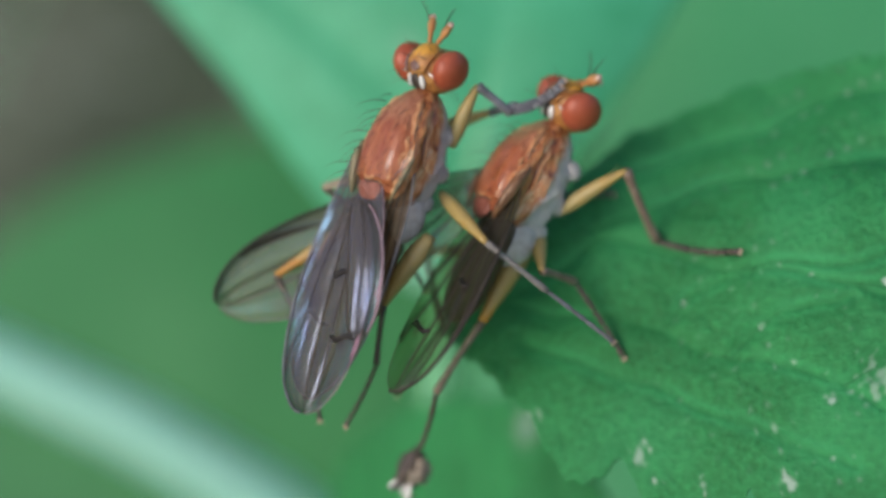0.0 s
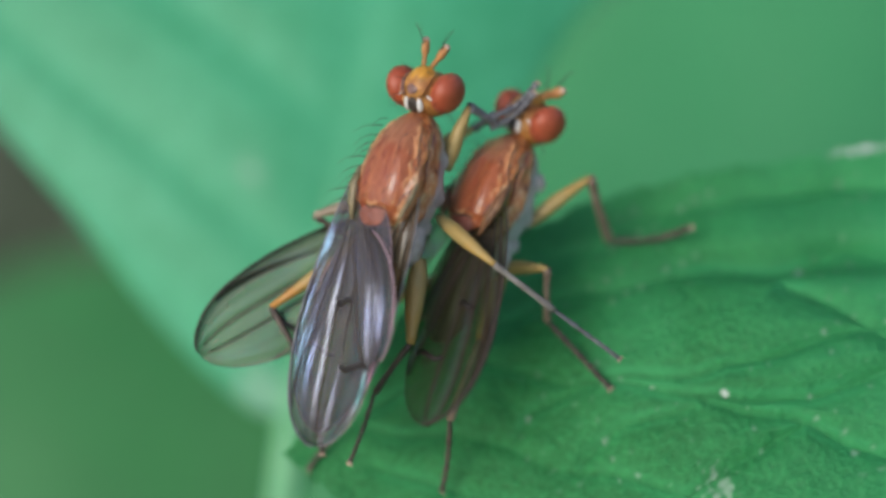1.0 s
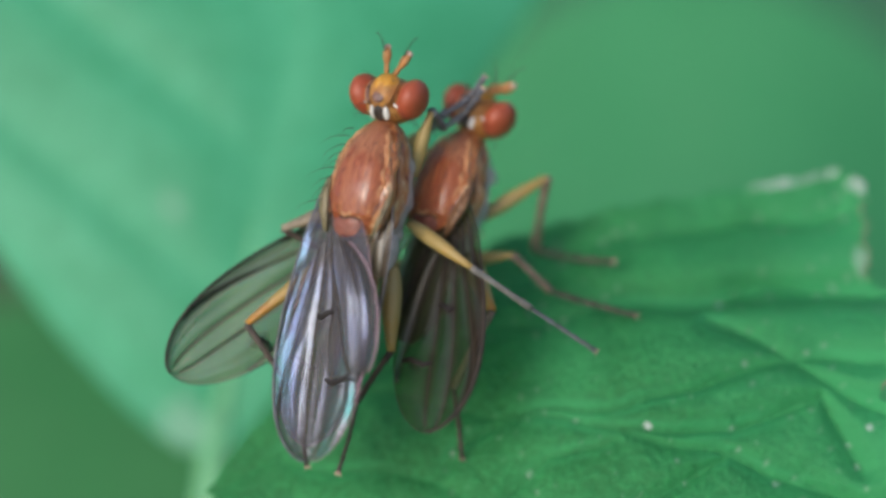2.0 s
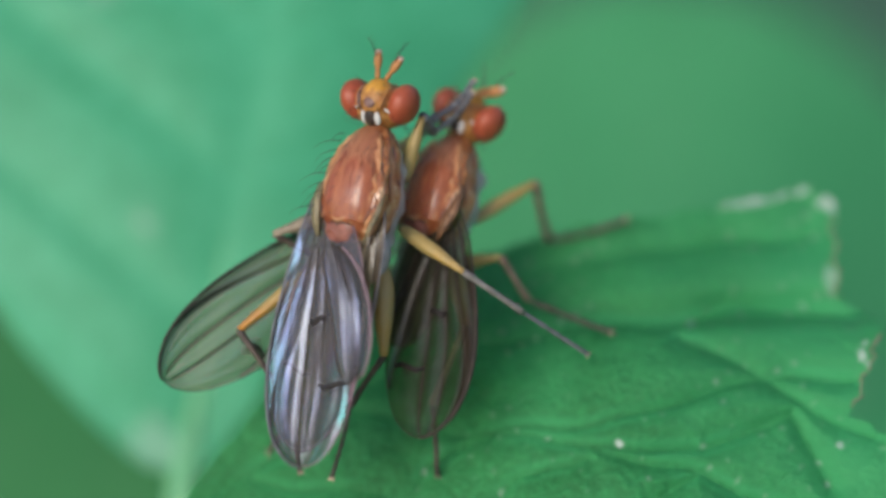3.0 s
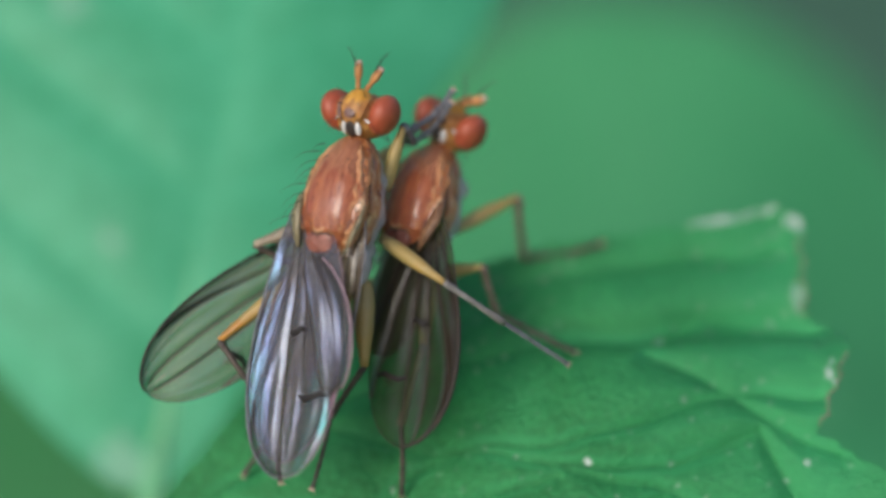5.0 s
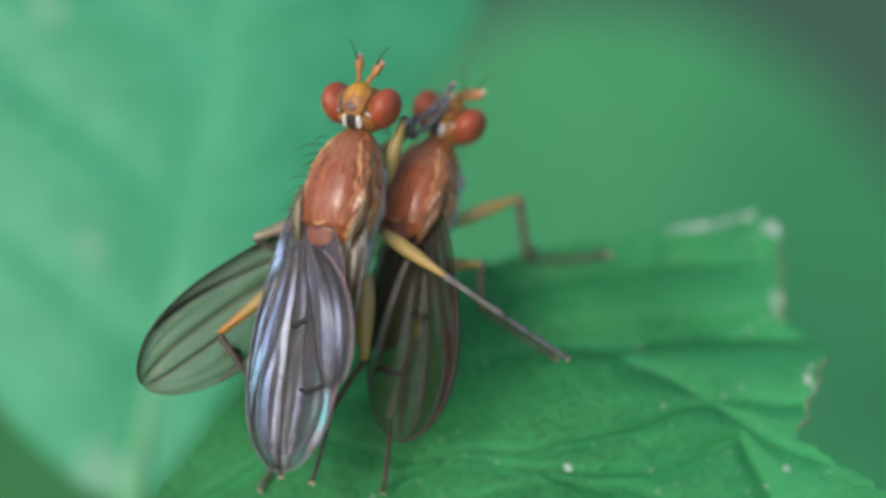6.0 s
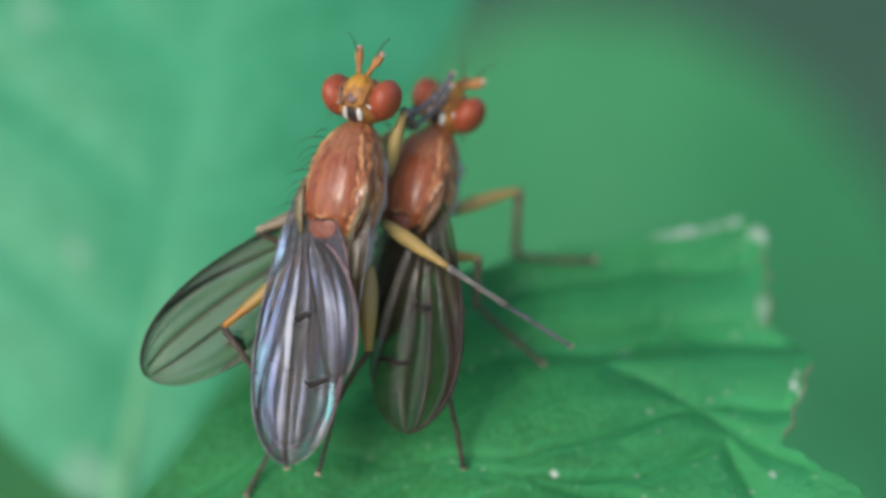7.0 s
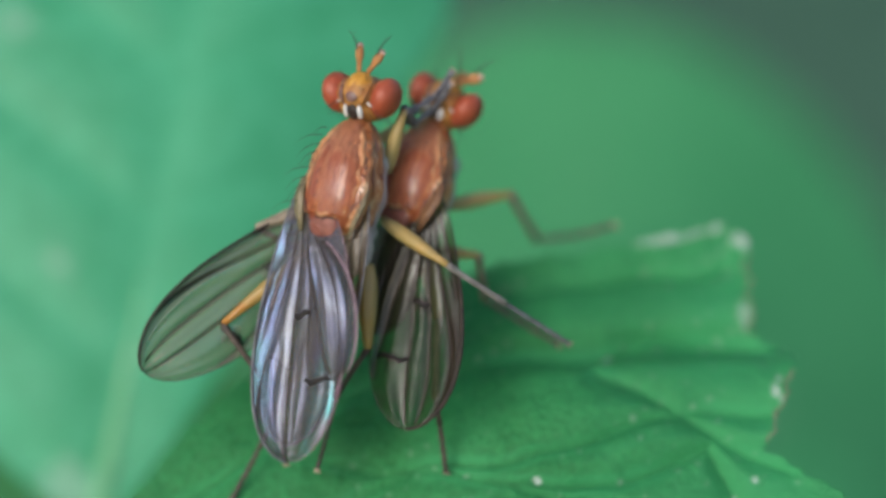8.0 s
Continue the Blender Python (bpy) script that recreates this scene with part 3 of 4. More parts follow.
def leg(fly, lengths, shin=None, thick=1.0, plump=1.0, foot=None, sag=0.06, thigh=None):
    """Three jointed pieces, each along its own x axis from the joint."""
    lf, lt, ls = lengths
    bm = bmesh.new()
    n = 12
    tube(bm, [(lf * i / n, 0, 0.05 * math.sin(math.pi * i / n)) for i in range(n + 1)],
         [plump * r for r in (0.1, 0.13, 0.155, 0.17, 0.175, 0.17, 0.165, 0.155, 0.14, 0.12, 0.1, 0.085, 0.07)], 12)
    for k in range(9):
        x = lf * (0.25 + 0.08 * k)
        bristle(bm, (x, 0, 0.15 * plump), (x + 0.12, 0.04 * (-1) ** k, 0.27 * plump), (0, 0, 0), 0.008)
    femur = part("femur", bm, thigh or FEMUR, fly)
    bm = bmesh.new()
    tube(bm, [(lt * i / n, 0, 0.03 * math.sin(math.pi * i / n)) for i in range(n + 1)],
         [thick * r for r in (0.075, 0.08, 0.07, 0.066, 0.064, 0.064, 0.064, 0.064, 0.066, 0.07, 0.075, 0.08, 0.07)], 10)
    for k in range(10):
        x, a = lt * (0.12 + 0.085 * k), 2.4 * k
        bristle(bm, (x, 0.05 * math.cos(a), 0.05 * math.sin(a)), (x + 0.13, 0.13 * math.cos(a), 0.13 * math.sin(a)), (0, 0, 0), 0.008)
    tibia = part("tibia", bm, shin or TIBIA, fly)
    bm = bmesh.new()
    x = 0
    for f in (0.38, 0.2, 0.15, 0.12, 0.15):
        d = ls * f
        tube(bm, [(x + d * q, 0, -sag * math.sin(math.pi * (x + d * q) / ls)) for q in (0, 0.1, 0.5, 0.9, 1.0)], [thick * r for r in (0.03, 0.045, 0.048, 0.056, 0.04)], 8)
        x += d
    tarsus = part("tarsus", bm, foot or TARSUS, fly)
    bm = bmesh.new()
    for s in (-1, 1):
        bristle(bm, (ls - 0.03, 0.03 * s, 0), (ls + 0.11, 0.09 * s, -0.07), (0, 0, 0.04), 0.016)
        ball(bm, (ls + 0.03, 0.035 * s, -0.03), (0.05, 0.035, 0.02), 8, 6)
    part("claw", bm, CLAW, tarsus)
    return femur, tibia, tarsus


def chain(hip, knee, ankle, toe, lengths, up=(0, 0, 1)):
    """Poses of the three pieces of a leg that aims at these joints (fly's space, mm)."""
    out, p = [], Vector(hip)
    for a, b, d in ((hip, knee, lengths[0]), (knee, ankle, lengths[1]), (ankle, toe, lengths[2])):
        way = (Vector(b) - p).normalized()
        top = Vector(up)
        if abs(way.dot(top.normalized())) > 0.97:
            top = Vector((0.3, 1.1, 0.05))
        out.append(axes(p, way, top))
        p = p + way * d
    return out


def reach(hip, ankle, lf, lt, pole):
    """The knee of a two-piece leg from hip to ankle that bends towards pole."""
    hip, ankle = Vector(hip), Vector(ankle)
    line = ankle - hip
    d = min(max(line.length, abs(lf - lt) + 0.05), (lf + lt) * 0.995)
    way = line.normalized()
    a = (lf * lf - lt * lt + d * d) / (2 * d)
    side = Vector(pole) - Vector(pole).dot(way) * way
    return hip + way * a + side.normalized() * math.sqrt(max(lf * lf - a * a, 0))


UPPER_ROWS = [
    (0, -7.05, -1.92, 0.67, -16.7, -29.7, -10.6), (0.2, -6.17, -1.04, 0.68, -15.8, -32.2, -12.2), (0.5, -4.48, -0.18, 0.67, -15.0, -28.5, -10.4),
    (1, -3.61, 0.22, 0.5, -13.3, -26.7, -11.6), (1.5, -2.83, 0.7, 0.47, -11.5, -23.6, -9.5), (2, -2.61, 0.78, 0.38, -11.2, -23.1, -9.3),
    (3.5, -2.06, 1.13, 0.36, -9.9, -23.6, -9.2), (4, -2.09, 1.12, 0.37, -9.6, -23.5, -9.2), (4.5, -2.08, 1.12, 0.35, -9.8, -23.7, -9.2),
    (6, -1.47, 1.51, 0.35, -9.6, -23.9, -9.6), (6.5, -1.4, 1.58, 0.33, -9.0, -23.2, -9.0), (7, -1.14, 1.81, 0.29, -8.0, -23.9, -9.4),
    (7.5, -1.09, 1.81, 0.3, -7.4, -23.6, -9.4), (8, -0.75, 2.03, 0.25, -6.8, -23.8, -10.3)]
LOWER_ROWS = [
    (0, -4.49, -2.53, -0.4, -27.4, -49.0, -8.7), (0.2, -3.57, -1.81, -0.44, -28.1, -47.2, -11.1), (0.5, -2.39, -0.73, -0.8, -26.8, -36.4, -10.5),
    (1, -1.66, -0.16, -1.0, -22.2, -36.9, -10.8), (1.5, -1.15, 0.57, -1.24, -18.2, -27.8, -11.1), (2, -0.93, 0.69, -1.28, -17.3, -27.8, -11.1),
    (3.5, -0.42, 1.13, -1.37, -14.8, -27.0, -11.6), (4, -0.45, 1.11, -1.3, -15.1, -26.1, -11.6), (4.5, -0.41, 1.11, -1.34, -15.2, -27.8, -11.1),
    (6, 0.21, 1.5, -1.29, -14.2, -27.3, -12.2), (6.5, 0.25, 1.59, -1.33, -14.1, -25.6, -11.5), (7, 0.52, 1.9, -1.39, -11.6, -24.4, -13.3),
    (7.5, 0.54, 1.93, -1.4, -11.5, -23.2, -13.1), (8, 0.86, 2.18, -1.35, -10.2, -21.5, -14.4)]


def pose_at(rows, t):
    return at(*[float(np.interp(t, [r[0] for r in rows], [r[k] for r in rows])) for k in range(1, 7)])


# the plane of the leaf on which the lower fly walks: lx along it, ly up it, in mm
LEAF_O, LEAF_N = Vector((-0.05, 0.42, -2.9)), Vector((-0.15065, 0.35151, 0.92398))
LEAF_X, LEAF_Y = Vector((0.98859, 0.05357, 0.1408)), Vector((0.0, 0.93465, -0.35557))
ON_LEAF = Matrix((LEAF_X, LEAF_Y, LEAF_N)).transposed().to_4x4()
ON_LEAF.translation = LEAF_O * MM


def arch(lx, ly, h=0.0):
    """Places on the leaf, in its plane's axes: it arches away from the lens towards its upper rim and its torn tip."""
    lx, ly, h = np.broadcast_arrays(np.asarray(lx, float), np.asarray(ly, float), np.asarray(h, float))
    flat = np.array(LEAF_O) + lx[..., None] * np.array(LEAF_X) + ly[..., None] * np.array(LEAF_Y) + h[..., None] * np.array(LEAF_N)
    eye = np.array((0, 0, LENS_Z))
    deep = 2.0 * smooth_array(ly, -5.0, 0.3) + 0.8 * smooth_array(lx, 3, 9)
    bent = eye + (flat - eye) * (1 + deep / (LENS_Z - flat[..., 2]))[..., None] - np.array(LEAF_O)
    return bent @ np.array(LEAF_X), bent @ np.array(LEAF_Y), bent @ np.array(LEAF_N)


def smooth_array(x, a, b):
    t = np.clip((x - a) / (b - a), 0, 1)
    return t * t * (3 - 2 * t)


def leaf_spot(lx, ly, h=0.0):
    x, y, z = (float(v) for v in arch(lx, ly, h))
    return LEAF_O + LEAF_X * x + LEAF_Y * y + LEAF_N * z


upper = fly_body("fly", "rust-orange fly with smoky folded wings, riding on another fly")
wing(upper, (0.66, -0.5, 0.4), (-0.12, -5.95, -0.15), (1, 0, -0.15), 5.5, -1, WING_UNDER, "smoky brown wing folded underneath", 0.75, 1.0, 0.03, 0.2)
wing(upper, (-0.66, -0.5, 0.6), (0.25, -6.15, 0.15), (-1, 0, -0.1), 5.82, 1, WING, "smoky iridescent wing folded over the back", 1.0, 1.0, 0.03, 0.15, 0.02, 0.85)
wing_lobe(upper, (-0.1, -1.5, 0.72), (1.02, -4.3, 0.45), 0.4)
lower = fly_body("fly", "rust-orange fly with dusky spread wings, walking on the leaf", 0.85, 1.6, 0.36, BROWN_ABDOMEN, (0.8, 1.4), BROWN_ROOT, (-10, 4, -11), ((0.8, 0.58, 0.2), (0.2, 0.7, -0.6)))
held_wing = wing(lower, (0.66, -0.5, 0.5), (1.69, -5.57, 0.32), (1, 0, 0.0), 5.27, -1, WING_DARK, "dusky brown wing held back, shadow put into its colour", 1.0, 1.6, 0.05, 0.95, 0.05, 0.0, 0.32)
spread_wing = wing(lower, (-0.66, -0.5, 0.5), (-3.9, -6.05, 2.05), (-0.66, 0.53, 0.51), 6.74, 1, WING_CLEAR, "clear greyish wing spread aside", 1.0, 3.4, 0.035, 0.6, 0.03, 0.5)

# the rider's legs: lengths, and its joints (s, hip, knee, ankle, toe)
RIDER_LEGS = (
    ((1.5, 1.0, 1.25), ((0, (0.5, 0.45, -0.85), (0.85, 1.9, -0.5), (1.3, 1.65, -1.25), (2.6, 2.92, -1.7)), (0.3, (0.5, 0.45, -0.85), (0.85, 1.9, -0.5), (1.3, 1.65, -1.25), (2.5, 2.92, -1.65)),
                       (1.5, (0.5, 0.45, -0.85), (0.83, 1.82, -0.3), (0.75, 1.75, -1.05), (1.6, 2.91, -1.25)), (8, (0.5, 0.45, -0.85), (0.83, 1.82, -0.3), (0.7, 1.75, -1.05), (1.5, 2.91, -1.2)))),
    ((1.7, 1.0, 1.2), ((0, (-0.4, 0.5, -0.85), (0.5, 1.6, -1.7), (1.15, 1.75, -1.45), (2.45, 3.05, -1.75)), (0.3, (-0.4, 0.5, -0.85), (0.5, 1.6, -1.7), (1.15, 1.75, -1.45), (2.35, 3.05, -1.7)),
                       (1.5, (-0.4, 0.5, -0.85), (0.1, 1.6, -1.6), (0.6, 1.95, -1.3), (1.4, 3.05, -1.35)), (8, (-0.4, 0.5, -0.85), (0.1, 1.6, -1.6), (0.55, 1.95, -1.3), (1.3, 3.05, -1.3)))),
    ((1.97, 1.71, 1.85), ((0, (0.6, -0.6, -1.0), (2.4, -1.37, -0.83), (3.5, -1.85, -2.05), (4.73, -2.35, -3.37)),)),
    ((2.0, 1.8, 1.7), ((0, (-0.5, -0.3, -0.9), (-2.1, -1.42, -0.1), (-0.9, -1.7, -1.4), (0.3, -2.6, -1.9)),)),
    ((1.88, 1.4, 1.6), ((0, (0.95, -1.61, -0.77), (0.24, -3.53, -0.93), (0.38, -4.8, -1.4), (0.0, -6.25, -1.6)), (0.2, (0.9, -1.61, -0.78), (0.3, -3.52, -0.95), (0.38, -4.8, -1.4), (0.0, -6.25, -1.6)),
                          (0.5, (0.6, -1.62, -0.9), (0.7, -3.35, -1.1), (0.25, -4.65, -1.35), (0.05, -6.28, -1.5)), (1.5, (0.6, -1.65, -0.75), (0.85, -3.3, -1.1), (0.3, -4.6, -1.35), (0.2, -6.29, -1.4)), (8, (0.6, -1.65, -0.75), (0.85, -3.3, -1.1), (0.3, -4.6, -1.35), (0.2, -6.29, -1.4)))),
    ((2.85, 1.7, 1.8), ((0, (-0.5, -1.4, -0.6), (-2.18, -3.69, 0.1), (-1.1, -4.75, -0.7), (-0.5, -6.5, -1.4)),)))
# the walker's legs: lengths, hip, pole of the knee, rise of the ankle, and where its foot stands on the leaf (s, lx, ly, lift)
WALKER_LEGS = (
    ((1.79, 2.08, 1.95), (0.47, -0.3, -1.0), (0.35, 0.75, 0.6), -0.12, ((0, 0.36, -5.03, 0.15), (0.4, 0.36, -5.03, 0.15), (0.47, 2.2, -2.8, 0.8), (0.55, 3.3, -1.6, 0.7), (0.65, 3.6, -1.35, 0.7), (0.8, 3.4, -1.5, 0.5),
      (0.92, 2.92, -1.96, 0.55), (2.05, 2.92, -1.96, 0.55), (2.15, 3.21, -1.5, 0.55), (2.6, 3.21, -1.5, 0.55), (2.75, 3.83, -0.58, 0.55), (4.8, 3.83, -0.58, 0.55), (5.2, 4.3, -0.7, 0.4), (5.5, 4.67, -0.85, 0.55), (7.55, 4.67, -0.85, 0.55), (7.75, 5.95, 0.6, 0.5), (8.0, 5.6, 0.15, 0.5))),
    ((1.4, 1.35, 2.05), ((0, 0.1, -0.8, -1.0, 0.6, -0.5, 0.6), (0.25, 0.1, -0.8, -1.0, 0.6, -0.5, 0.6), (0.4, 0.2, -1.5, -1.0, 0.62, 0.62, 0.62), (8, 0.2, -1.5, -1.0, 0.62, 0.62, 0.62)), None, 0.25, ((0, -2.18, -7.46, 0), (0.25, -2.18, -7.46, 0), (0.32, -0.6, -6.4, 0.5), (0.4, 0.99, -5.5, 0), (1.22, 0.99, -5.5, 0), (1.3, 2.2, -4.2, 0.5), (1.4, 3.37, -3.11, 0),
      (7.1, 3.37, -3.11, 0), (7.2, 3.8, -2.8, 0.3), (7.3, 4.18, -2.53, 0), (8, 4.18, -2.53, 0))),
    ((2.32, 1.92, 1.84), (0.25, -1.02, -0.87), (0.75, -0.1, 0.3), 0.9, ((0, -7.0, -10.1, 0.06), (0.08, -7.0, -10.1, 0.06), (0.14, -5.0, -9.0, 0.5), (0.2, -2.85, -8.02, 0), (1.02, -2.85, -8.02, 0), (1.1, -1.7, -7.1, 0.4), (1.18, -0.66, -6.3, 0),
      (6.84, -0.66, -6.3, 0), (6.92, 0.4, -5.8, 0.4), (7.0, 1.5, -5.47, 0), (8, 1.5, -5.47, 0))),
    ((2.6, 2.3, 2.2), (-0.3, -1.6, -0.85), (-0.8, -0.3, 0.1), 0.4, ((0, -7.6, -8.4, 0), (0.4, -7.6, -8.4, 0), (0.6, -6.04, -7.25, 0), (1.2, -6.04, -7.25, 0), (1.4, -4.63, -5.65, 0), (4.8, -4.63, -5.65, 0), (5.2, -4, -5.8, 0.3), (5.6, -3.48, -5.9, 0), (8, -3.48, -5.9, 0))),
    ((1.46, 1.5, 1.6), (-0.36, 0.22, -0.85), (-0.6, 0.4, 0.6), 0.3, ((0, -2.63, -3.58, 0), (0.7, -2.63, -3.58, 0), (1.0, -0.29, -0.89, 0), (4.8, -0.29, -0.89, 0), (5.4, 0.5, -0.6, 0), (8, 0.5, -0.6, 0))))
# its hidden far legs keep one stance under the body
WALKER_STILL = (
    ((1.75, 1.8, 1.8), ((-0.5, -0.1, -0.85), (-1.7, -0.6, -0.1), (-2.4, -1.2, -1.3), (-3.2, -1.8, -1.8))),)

RIDER_LOOKS = ((SLATE, 1.5, 1.0, SLATE, 0.2), (SLATE, 1.5, 1.0, SLATE, 0.2), (ASH_TIBIA, 1.0, 1.0, SLATE), (TARSUS, 1.0, 1.1, None, 0.06, PALE_FEMUR), (TARSUS, 1.0, 1.35, None), (TARSUS, 1.0, 1.0, None))
rider_legs = [leg(upper, lengths, *looks) for (lengths, _), looks in zip(RIDER_LEGS, RIDER_LOOKS)]
walker_legs = [leg(lower, spec[0], None, 1.5 if k == 0 else 1.25, 1.5 if k == 2 else 1.0, TARSUS, 0.22 if k == 0 else 0.06) for k, spec in enumerate(WALKER_LEGS)]
still_legs = [leg(lower, spec[0]) for spec in WALKER_STILL]


# ---- leaves ----
def field(points, x, y):
    """Least distance (mm) from x, y arrays to a polyline."""
    best = np.full(x.shape, 1e9)
    for (ax, ay), (bx, by) in zip(points, points[1:]):
        dx, dy = bx - ax, by - ay
        k = np.clip(((x - ax) * dx + (y - ay) * dy) / (dx * dx + dy * dy), 0, 1)
        best = np.minimum(best, np.hypot(x - ax - k * dx, y - ay - k * dy))
    return best


def sheet(name, x, y, z, material, vein=None, pale=None, thick=0.12, lit_mottle=None):
    """A leaf blade from arrays of a grid, closed below and at its rim."""
    n, m = x.shape
    top = np.stack([x, y, z], -1).reshape(-1, 3) * MM
    low = top - np.array([0, 0, thick * MM])
    k = np.arange(n * m).reshape(n, m)
    quad = np.stack([k[:-1, :-1], k[1:, :-1], k[1:, 1:], k[:-1, 1:]], -1).reshape(-1, 4)
    rim = np.concatenate([k[0, :], k[1:, -1], k[-1, -2::-1], k[-2:0:-1, 0]])
    nxt = np.roll(rim, -1)
    edge = np.stack([rim, nxt, nxt + n * m, rim + n * m], -1)
    faces = np.concatenate([quad, quad[:, ::-1] + n * m, edge])
    mesh = bpy.data.meshes.new(name)
    mesh.from_pydata(np.concatenate([top, low]).tolist(), [], faces.tolist())
    for key, values in (("vein", vein), ("pale", pale), ("lit_mottle", lit_mottle)):
        layer = mesh.attributes.new(key, "FLOAT", "POINT")
        values = np.zeros(n * m) if values is None else values.reshape(-1)
        layer.data.foreach_set("value", np.tile(values, 2).astype(np.float32))
    mesh.materials.append(material)
    mesh.shade_smooth()
    mesh.update()
    return new(name, mesh)


def ripple(x, y, size, seed):
    """Smooth uneven waves, about -1 to 1."""
    rng = np.random.RandomState(seed)
    out = np.zeros(x.shape)
    for k in range(7):
        a, p, f = rng.uniform(0, 6.28), rng.uniform(0, 6.28), rng.uniform(0.6, 1.6) / size
        out += np.sin(f * (x * math.cos(a) + y * math.sin(a)) + p)
    return out / 3.5


def walked_leaf():
    """The rugose leaf under the flies, with a torn tip and lobes cut into its lower rim."""
    rows, cols = 320, 300
    u = np.linspace(0, 1, cols)
    lx = -6.7 + 15.5 * u
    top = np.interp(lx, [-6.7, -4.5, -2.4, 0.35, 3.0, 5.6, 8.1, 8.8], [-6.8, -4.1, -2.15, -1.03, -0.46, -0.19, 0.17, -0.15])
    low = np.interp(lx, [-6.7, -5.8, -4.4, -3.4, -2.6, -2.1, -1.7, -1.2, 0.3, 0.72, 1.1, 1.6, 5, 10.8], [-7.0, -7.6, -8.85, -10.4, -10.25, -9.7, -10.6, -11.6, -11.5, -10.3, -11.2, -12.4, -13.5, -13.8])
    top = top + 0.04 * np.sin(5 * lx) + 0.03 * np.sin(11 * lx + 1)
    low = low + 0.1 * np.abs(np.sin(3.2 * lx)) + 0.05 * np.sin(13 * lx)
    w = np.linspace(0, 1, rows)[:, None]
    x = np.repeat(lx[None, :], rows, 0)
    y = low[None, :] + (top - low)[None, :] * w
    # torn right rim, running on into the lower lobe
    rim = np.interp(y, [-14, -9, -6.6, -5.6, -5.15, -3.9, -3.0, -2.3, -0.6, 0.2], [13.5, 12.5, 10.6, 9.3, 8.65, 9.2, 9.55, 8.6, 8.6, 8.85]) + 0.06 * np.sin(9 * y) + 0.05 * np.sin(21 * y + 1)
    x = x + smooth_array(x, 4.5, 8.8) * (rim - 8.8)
    veins = [((-6.4, -6.9), (-2.9, -4.6), (0.3, -5.3), (2.8, -5.65), (5.1, -6.4), (10.5, -8.2)), ((0.3, -5.3), (3.07, -5.2), (4.7, -4.8), (6.4, -4.3), (8.7, -4.2)),
             ((5.0, -3.0), (5.8, -3.56), (7.7, -4.9), (9, -5.7)), ((-3, -4.4), (0.2, -3.2), (4.2, -2.75), (6.1, -2.4), (8.8, -2.7)), ((-2.5, -3.1), (1.6, -1.65), (4.2, -1.1), (8.1, -0.8)),
             ((2.8, -5.65), (5.3, -5.93), (7.4, -5.1)), ((7.4, -5.1), (7.6, -5.6), (8.2, -6.7)), ((-5, -6.2), (-1.5, -6.8), (0.3, -7.3), (2.7, -8.0), (6, -9.5)), ((-4.6, -7.2), (-1.5, -8.1), (0.7, -9.0), (2.8, -9.6)),
             ((0.3, -7.3), (1.2, -6.4), (2.8, -5.9)), ((2.7, -8.0), (3.6, -7.2), (5.1, -6.5)), ((-1.5, -6.8), (-0.8, -5.9), (0.2, -5.4))]
    near = np.full(x.shape, 9.0)
    wx, wy = x + 0.12 * ripple(x, y, 0.5, 3), y + 0.12 * ripple(x, y, 0.5, 4)
    for v in veins:
        near = np.minimum(near, field(v, wx, wy))
    small = np.abs(ripple(x, y, 0.28, 5)) ** 0.6
    groove = 0.15 + 0.2 * smooth_array(x, 2.5, 5)
    z = -groove * np.exp(-near / 0.3) + 0.036 * small * np.minimum(near / 0.4, 1) + 0.07 * ripple(x, y, 1.6, 6) + 0.012 * ripple(x, y, 0.14, 21)
    z += 0.12 * smooth_array(y, -2.4, -0.4) * smooth_array(x, 1, 5) - 0.42 * np.exp(-((y + 2.6) / 0.38) ** 2) * smooth_array(x, 1.5, 4.5)
    z -= 0.02 * np.maximum(-y - 8, 0) ** 2
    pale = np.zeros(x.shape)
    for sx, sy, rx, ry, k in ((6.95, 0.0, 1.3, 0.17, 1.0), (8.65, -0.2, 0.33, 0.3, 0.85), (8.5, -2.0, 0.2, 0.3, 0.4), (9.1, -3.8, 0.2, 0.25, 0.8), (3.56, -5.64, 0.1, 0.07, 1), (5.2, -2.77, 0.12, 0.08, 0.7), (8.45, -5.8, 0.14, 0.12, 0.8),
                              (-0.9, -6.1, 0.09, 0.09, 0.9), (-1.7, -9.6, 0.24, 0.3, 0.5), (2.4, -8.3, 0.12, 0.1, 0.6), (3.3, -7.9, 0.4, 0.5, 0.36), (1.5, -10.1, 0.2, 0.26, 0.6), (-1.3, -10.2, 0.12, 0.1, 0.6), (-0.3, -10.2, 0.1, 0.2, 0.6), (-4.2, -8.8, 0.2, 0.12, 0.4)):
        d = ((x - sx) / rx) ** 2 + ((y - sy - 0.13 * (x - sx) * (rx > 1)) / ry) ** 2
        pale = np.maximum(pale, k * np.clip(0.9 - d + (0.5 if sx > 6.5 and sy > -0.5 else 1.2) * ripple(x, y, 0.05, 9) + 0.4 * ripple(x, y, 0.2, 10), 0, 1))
    # light painted into the green: brighter towards the tip, with random lighter patches
    lit_mottle = 0.55 * smooth_array(x + 0.5 * ripple(x, y, 1.2, 31), 1, 9) + 0.3 * np.clip(ripple(x, y, 0.7, 33), 0, 1)
    # highlights on the raised vein edges, painted as a lighter green
    lit_mottle += 0.45 * np.exp(-((near - 0.14) / 0.09) ** 2) * np.clip(0.5 + ripple(x, y, 0.6, 41), 0, 1)
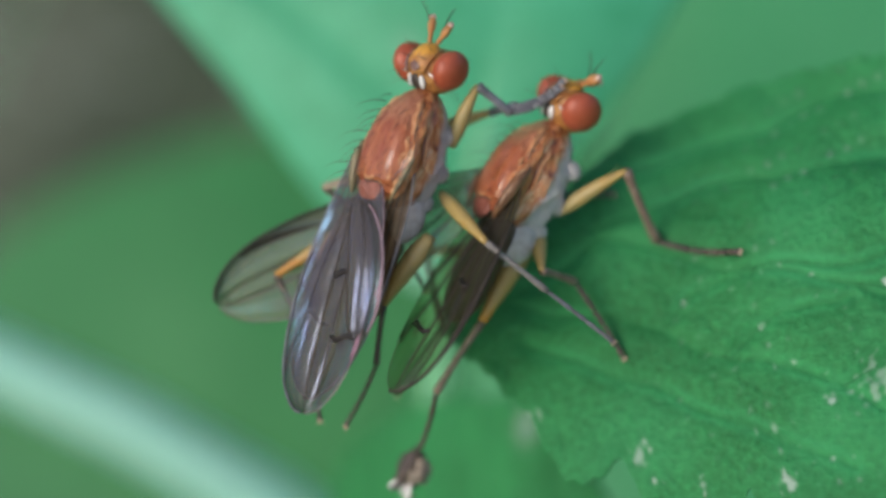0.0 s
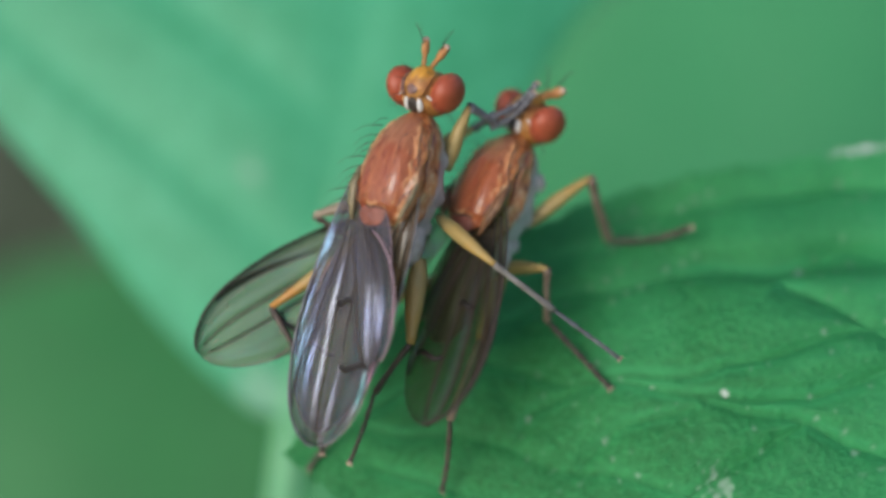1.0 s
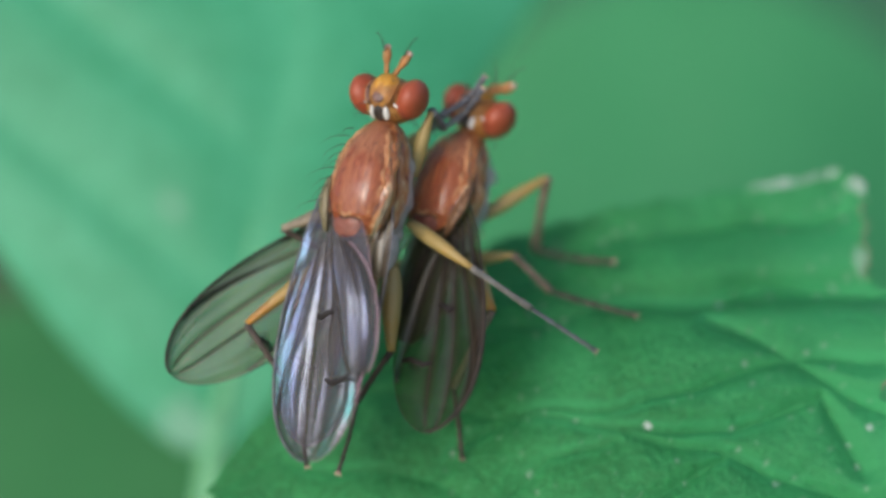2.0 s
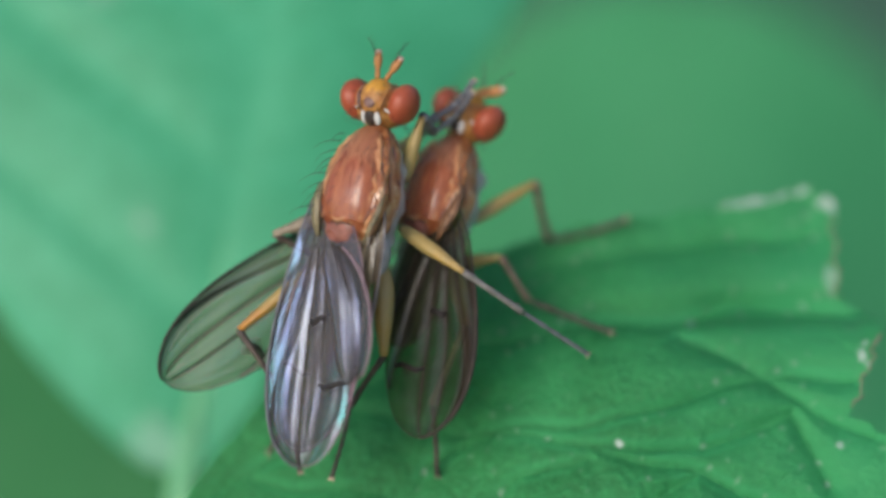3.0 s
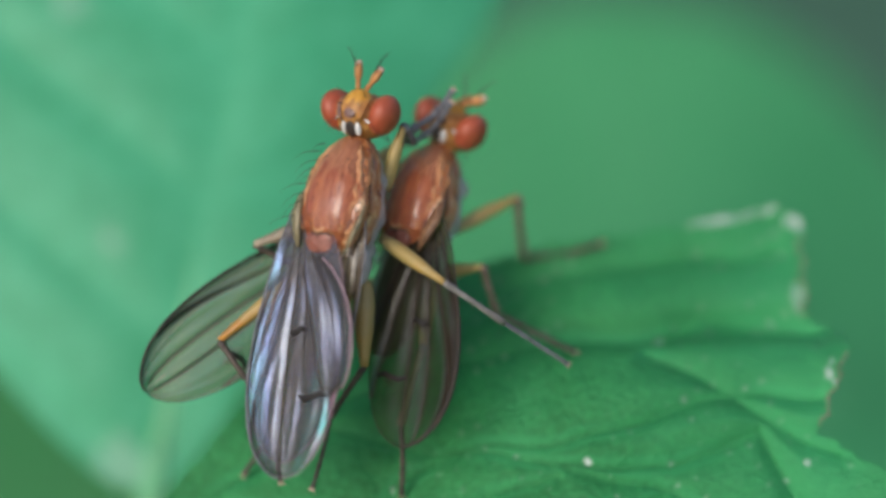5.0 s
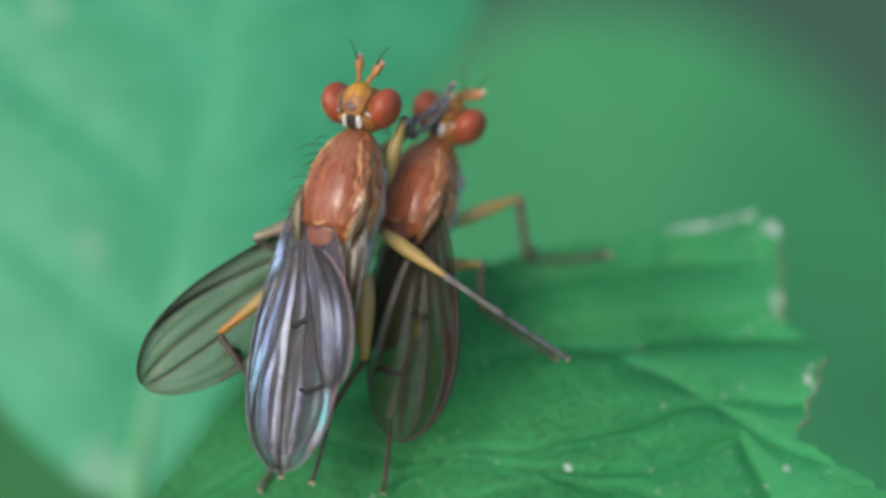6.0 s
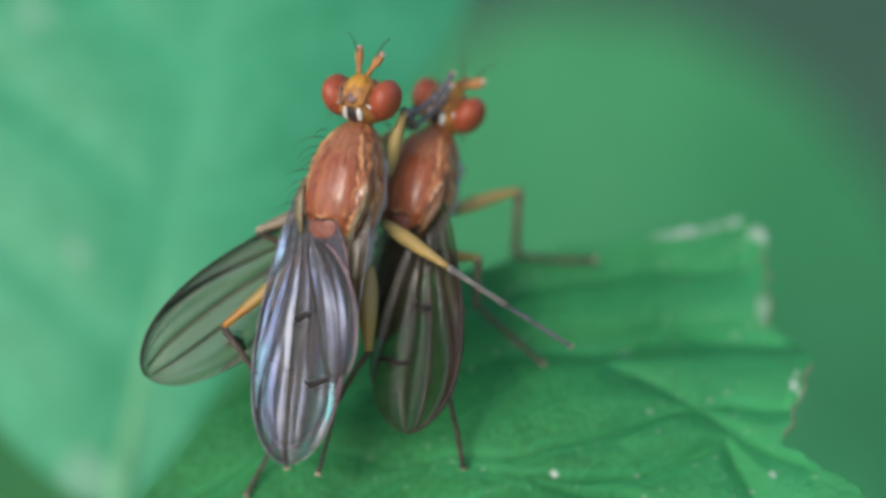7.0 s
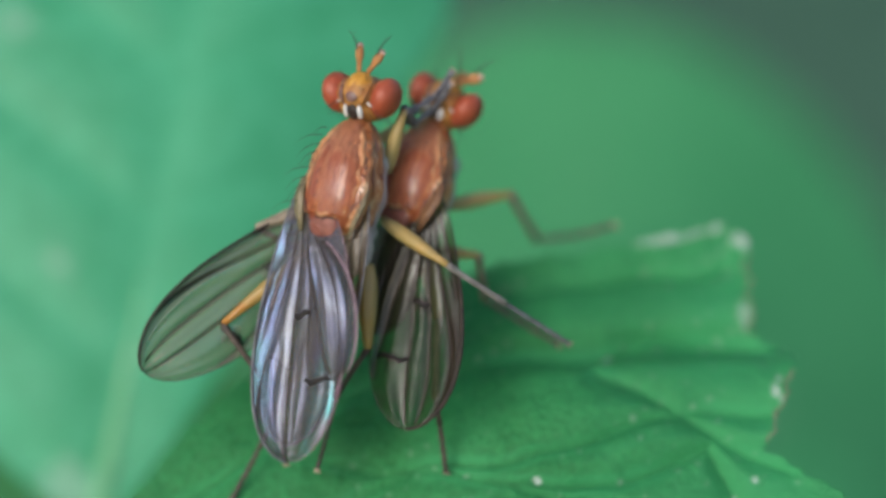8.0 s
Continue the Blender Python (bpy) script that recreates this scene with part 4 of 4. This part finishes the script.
    # tiny glints near the veins, painted as pale dots
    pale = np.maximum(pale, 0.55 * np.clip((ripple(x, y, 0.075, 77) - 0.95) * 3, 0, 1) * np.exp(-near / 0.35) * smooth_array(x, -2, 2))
    torn = y[:, -1].copy()
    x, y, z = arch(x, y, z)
    ob = sheet("leaf", x, y, z, LEAF, np.clip(1 - near / 0.08, 0, 1) * 0.15, pale, lit_mottle=lit_mottle)
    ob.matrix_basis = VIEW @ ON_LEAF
    for v in veins:
        d = [math.dist(a, b) for a, b in zip(v, v[1:])]
        reach_of = np.concatenate([[0], np.cumsum(d)])
        spots = []
        for k in np.arange(0, reach_of[-1], 0.16):
            px, py = np.interp(k, reach_of, [p[0] for p in v]), np.interp(k, reach_of, [p[1] for p in v])
            i = np.unravel_index(np.argmin((wx - px) ** 2 + (wy - py) ** 2), x.shape)
            if math.hypot(wx[i] - px, wy[i] - py) < 0.12:
                spots.append((x[i], y[i], z[i] - 0.014))
        bm = bmesh.new()
        n = len(spots)
        tube(bm, spots, [0.03 * (1 - 0.6 * i / n) for i in range(n)], 6)
        part("vein", bm, LEAF_VEIN, ob)
    # withered brown rim of the torn tip
    for lo, hi in ((-5.1, -3.3), (-2.4, -0.5)):
        spots = [(x[i, -1], y[i, -1], z[i, -1]) for i in range(0, rows, 3) if lo < torn[i] < hi]
        bm = bmesh.new()
        tube(bm, spots, [0.03 * (0.5 + 0.5 * abs(math.sin(0.9 * i))) for i in range(len(spots))], 7)
        part("withered_rim", bm, HUSK, ob, "brown withered rim")
    return tagged(ob, "rumpled dark green leaf with a torn tip and pale specks", "leaf")


def plain_leaf(length, width, m, material, label, seed, widest=0.35, bow=2.0, specks=0.5, halves=(1.0, 1.0)):
    """A whole leaf with a midrib and side veins, growing along its y axis from its stalk."""
    rows, cols = 110, 70
    s = np.linspace(0.0, 1, rows)[:, None]
    b = np.linspace(-1, 1, cols)[None, :]
    half = width * np.minimum(s / widest, 1) ** 0.85 * np.sqrt(np.maximum(1 - (np.maximum(s - widest, 0) / (1 - widest)) ** 2, 0)) + 0.5
    y = s * length + 0 * b
    lobe = np.where(b < 0, halves[0], halves[1])
    x = half * b * lobe * (1 + 0.02 * np.sin(40 * s + seed))
    slant = (y - 0.55 * np.abs(x)) / (length / 11)
    side = np.abs(slant - np.round(slant)) * length / 11
    near = np.minimum(np.abs(x) * 0.7, side)
    z = 0.16 * np.minimum(near / 1.2, 1) + 0.35 * ripple(x, y, 5, seed) - bow * (x / width / lobe) ** 2 - bow * 1.5 * s ** 2
    ob = sheet("leaf", x, y, z, material, np.clip(1 - near / 0.5, 0, 1) * 0.2 * smooth_array(y + 0 * x, 0.03 * length, 0.12 * length), np.clip((ripple(x, y, 0.9, seed + 50) - 1.0) * 2.5, 0, specks), 0.25)
    ob.matrix_basis = VIEW @ m
    bm = bmesh.new()
    tube(bm, [(0, y[i, 0], float(np.interp(0, x[i], z[i])) - 0.12) for i in range(1, rows - 4, 4)], [0.026 * width * max(halves) ** 0.5 * (0.22 * (1 - 0.8 * i / 27) + 0.78 * math.exp(-i / 2.5)) for i in range(27)], 8)
    part("midrib", bm, PETIOLE, ob)
    return tagged(ob, label, "leaf")


def stalk(name, points, radii, label, material, leaf=None):
    bm = bmesh.new()
    tube(bm, points, radii, 14)
    ob = part(name, bm, material, leaf, label)
    if not leaf:
        ob.matrix_basis = VIEW
        tagged(ob, category="stem")


walked_leaf()
heart = plain_leaf(47, 9.3, at(-8.05, -6.88, -10.16, -5, 0, -10), LEAF_BRIGHT, "bright green lopsided heart-shaped leaf on a pale stalk", 1, 0.36, 1.5, 0.25, (2.1, 0.76))
stalk("petiole", [(0, 1.5, 0.2), (0, 0, 0), (0.2, -3, -0.3), (0.5, -9, -1.2), (1, -20, -4), (2, -55, -14)], [0.3, 0.42, 0.5, 0.6, 0.8, 1.1], "pale green stalk", PETIOLE, heart)
stalk("stem", [(-40, -7.4, -24), (-29.4, -11.6, -22), (-22.6, -14.4, -22), (-17, -17.3, -22), (-8, -25, -24), (0, -60, -30)], [1.2, 1.25, 1.35, 1.4, 1.5, 1.6], "thick pale green stem", STEM)
plain_leaf(200, 52, at(43, -172, -110, -2, 0, 8), LEAF_MID, "broad mid-green leaf in the shade", 2, 0.42, 3, 0.1)
plain_leaf(74, 30, at(2, -76, -40, -8, 0, -8), LEAF_MID, "mid-green leaf low down in the shade", 7, 0.42, 2, 0.1)
plain_leaf(82, 44, at(-24, -84, -50, -10, 0, 0), LEAF_SHADE, "broad dull green leaf, its shade put into the colour", 3, 0.45, 3, 0.0)
plain_leaf(115, 49, at(-102, -31, -130, -6, 0, -28), OLIVE, "dull olive leaf with deep shade painted in", 5, 0.4, 3)
plain_leaf(14, 5, at(-0.5, -15.2, -2.5, -30, 0, 84), LEAF, "green leaf below with a rough rim", 6, 0.4, 1)


def dried_bud():
    bud = tagged(new("dried_bud"), "dry brown bud with torn white petals on a thin stalk", "bud")
    bud.empty_display_size = 0.001
    bm = bmesh.new()
    for v in ball(bm, (0, 0, 0), (0.38, 0.36, 0.36), 22, 16):
        v.co *= 1 + 0.3 * noise.noise(v.co * 5)
    husk = part("husk", bm, HUSK, bud)
    bm = bmesh.new()
    ring = [(0.4 * math.cos(a), 0.38 * math.sin(a), 0.12 * math.sin(2 * a)) for a in [0.25 * k for k in range(4, 20)]]
    tube(bm, ring, [0.05, 0.07, 0.08, 0.08, 0.07, 0.07, 0.08, 0.06], 7)
    part("rim", bm, DARK, husk)
    bm = bmesh.new()
    tube(bm, [(0.1, 0.62, 0.1), (-0.05, 0.4, 0.25), (-0.25, 0.05, 0.3), (-0.42, -0.3, 0.2), (-0.52, -0.5, 0.1)], [0.05, 0.11, 0.16, 0.14, 0.05], 10, 0.6)
    part("sheath", bm, TARSUS, bud, "dark brown sheath")
    for k in range(3):
        bm = bmesh.new()
        a = 3.75 + 0.3 * k
        d = Vector((math.cos(a), math.sin(a), 0.2 * (-1) ** k))
        tube(bm, [d * 0.25, d * 0.45 + Vector((0, 0, 0.12)), d * 0.62, d * 0.72 + Vector((0.05, -0.05, 0))], [0.06, 0.17, 0.19, 0.08], 8, 0.3)
        part("petal", bm, SILVER, bud)
    bm = bmesh.new()
    tube(bm, [(-0.2, -0.3, -0.1), (-0.3, -1.5, -0.6), (-0.2, -6, -3), (0.5, -30, -14)], [0.09, 0.08, 0.1, 0.2], 8)
    part("stalk", bm, HUSK, bud)
    bud.matrix_basis = VIEW @ at(-6.95, -9.45, -0.25)


dried_bud()

# the ground far below, out to the horizon
bm = bmesh.new()
bmesh.ops.create_grid(bm, x_segments=40, y_segments=40, size=400000)
ground = part("ground", bm, leaf_material("weedy_ground", (0.035, 0.095, 0.056), (0.075, 0.17, 0.1), rough=0.8, scale=0.01, through_light=0.0))
ground.location = (0, 0, -0.3)
tagged(ground, "weedy ground of grass and soil in the shade", "ground", kind="structure")


# ---- motion ----
def motions():
    walk(upper, [(r[0], VIEW @ at(*r[1:])) for r in UPPER_ROWS])
    walk(lower, [(r[0], VIEW @ at(*r[1:])) for r in LOWER_ROWS])
    # the walker folds its wings back a little as it turns
    for ob, mirror, hinge, first, last in ((held_wing, -1, (0.66, -0.5, 0.5), ((0.96, -5.67, 0.47), (0.99, -0.14, 0.0)), ((1.69, -5.57, 0.32), (1, 0, 0))),
                                           (spread_wing, 1, (-0.66, -0.5, 0.5), ((-3.13, -6.06, 3.1), (-0.64, 0.53, 0.53)), ((-3.9, -6.05, 2.05), (-0.66, 0.53, 0.51)))):
        walk(ob, [(t, wing_pose(hinge, Vector(first[0]).lerp(Vector(last[0]), k), Vector(first[1]).lerp(Vector(last[1]), k), mirror))
                  for t, k in ((0, 0), (0.2, 0.08), (0.5, 0.5), (1, 0.6), (1.5, 1), (8, 1))])
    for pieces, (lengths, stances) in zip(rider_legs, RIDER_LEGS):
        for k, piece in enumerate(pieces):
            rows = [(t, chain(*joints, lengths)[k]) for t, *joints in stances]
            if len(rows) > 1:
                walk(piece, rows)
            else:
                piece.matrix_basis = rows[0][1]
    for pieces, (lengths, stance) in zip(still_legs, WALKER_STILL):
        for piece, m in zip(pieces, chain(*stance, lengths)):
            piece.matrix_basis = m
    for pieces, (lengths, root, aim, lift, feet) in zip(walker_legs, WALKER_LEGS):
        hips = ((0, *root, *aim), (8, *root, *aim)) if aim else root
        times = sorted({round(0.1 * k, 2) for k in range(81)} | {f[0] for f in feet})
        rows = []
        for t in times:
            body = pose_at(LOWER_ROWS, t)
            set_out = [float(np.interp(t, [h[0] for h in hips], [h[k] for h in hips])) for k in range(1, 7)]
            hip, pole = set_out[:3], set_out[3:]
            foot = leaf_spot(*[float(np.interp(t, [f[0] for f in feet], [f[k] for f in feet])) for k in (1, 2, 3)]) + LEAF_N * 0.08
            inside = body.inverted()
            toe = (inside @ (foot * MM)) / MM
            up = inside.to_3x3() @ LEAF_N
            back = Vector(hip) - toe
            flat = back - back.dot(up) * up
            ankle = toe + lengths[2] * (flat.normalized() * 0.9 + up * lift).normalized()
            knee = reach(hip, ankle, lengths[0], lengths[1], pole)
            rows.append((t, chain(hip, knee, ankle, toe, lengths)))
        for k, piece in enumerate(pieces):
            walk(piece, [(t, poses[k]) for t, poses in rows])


motions()
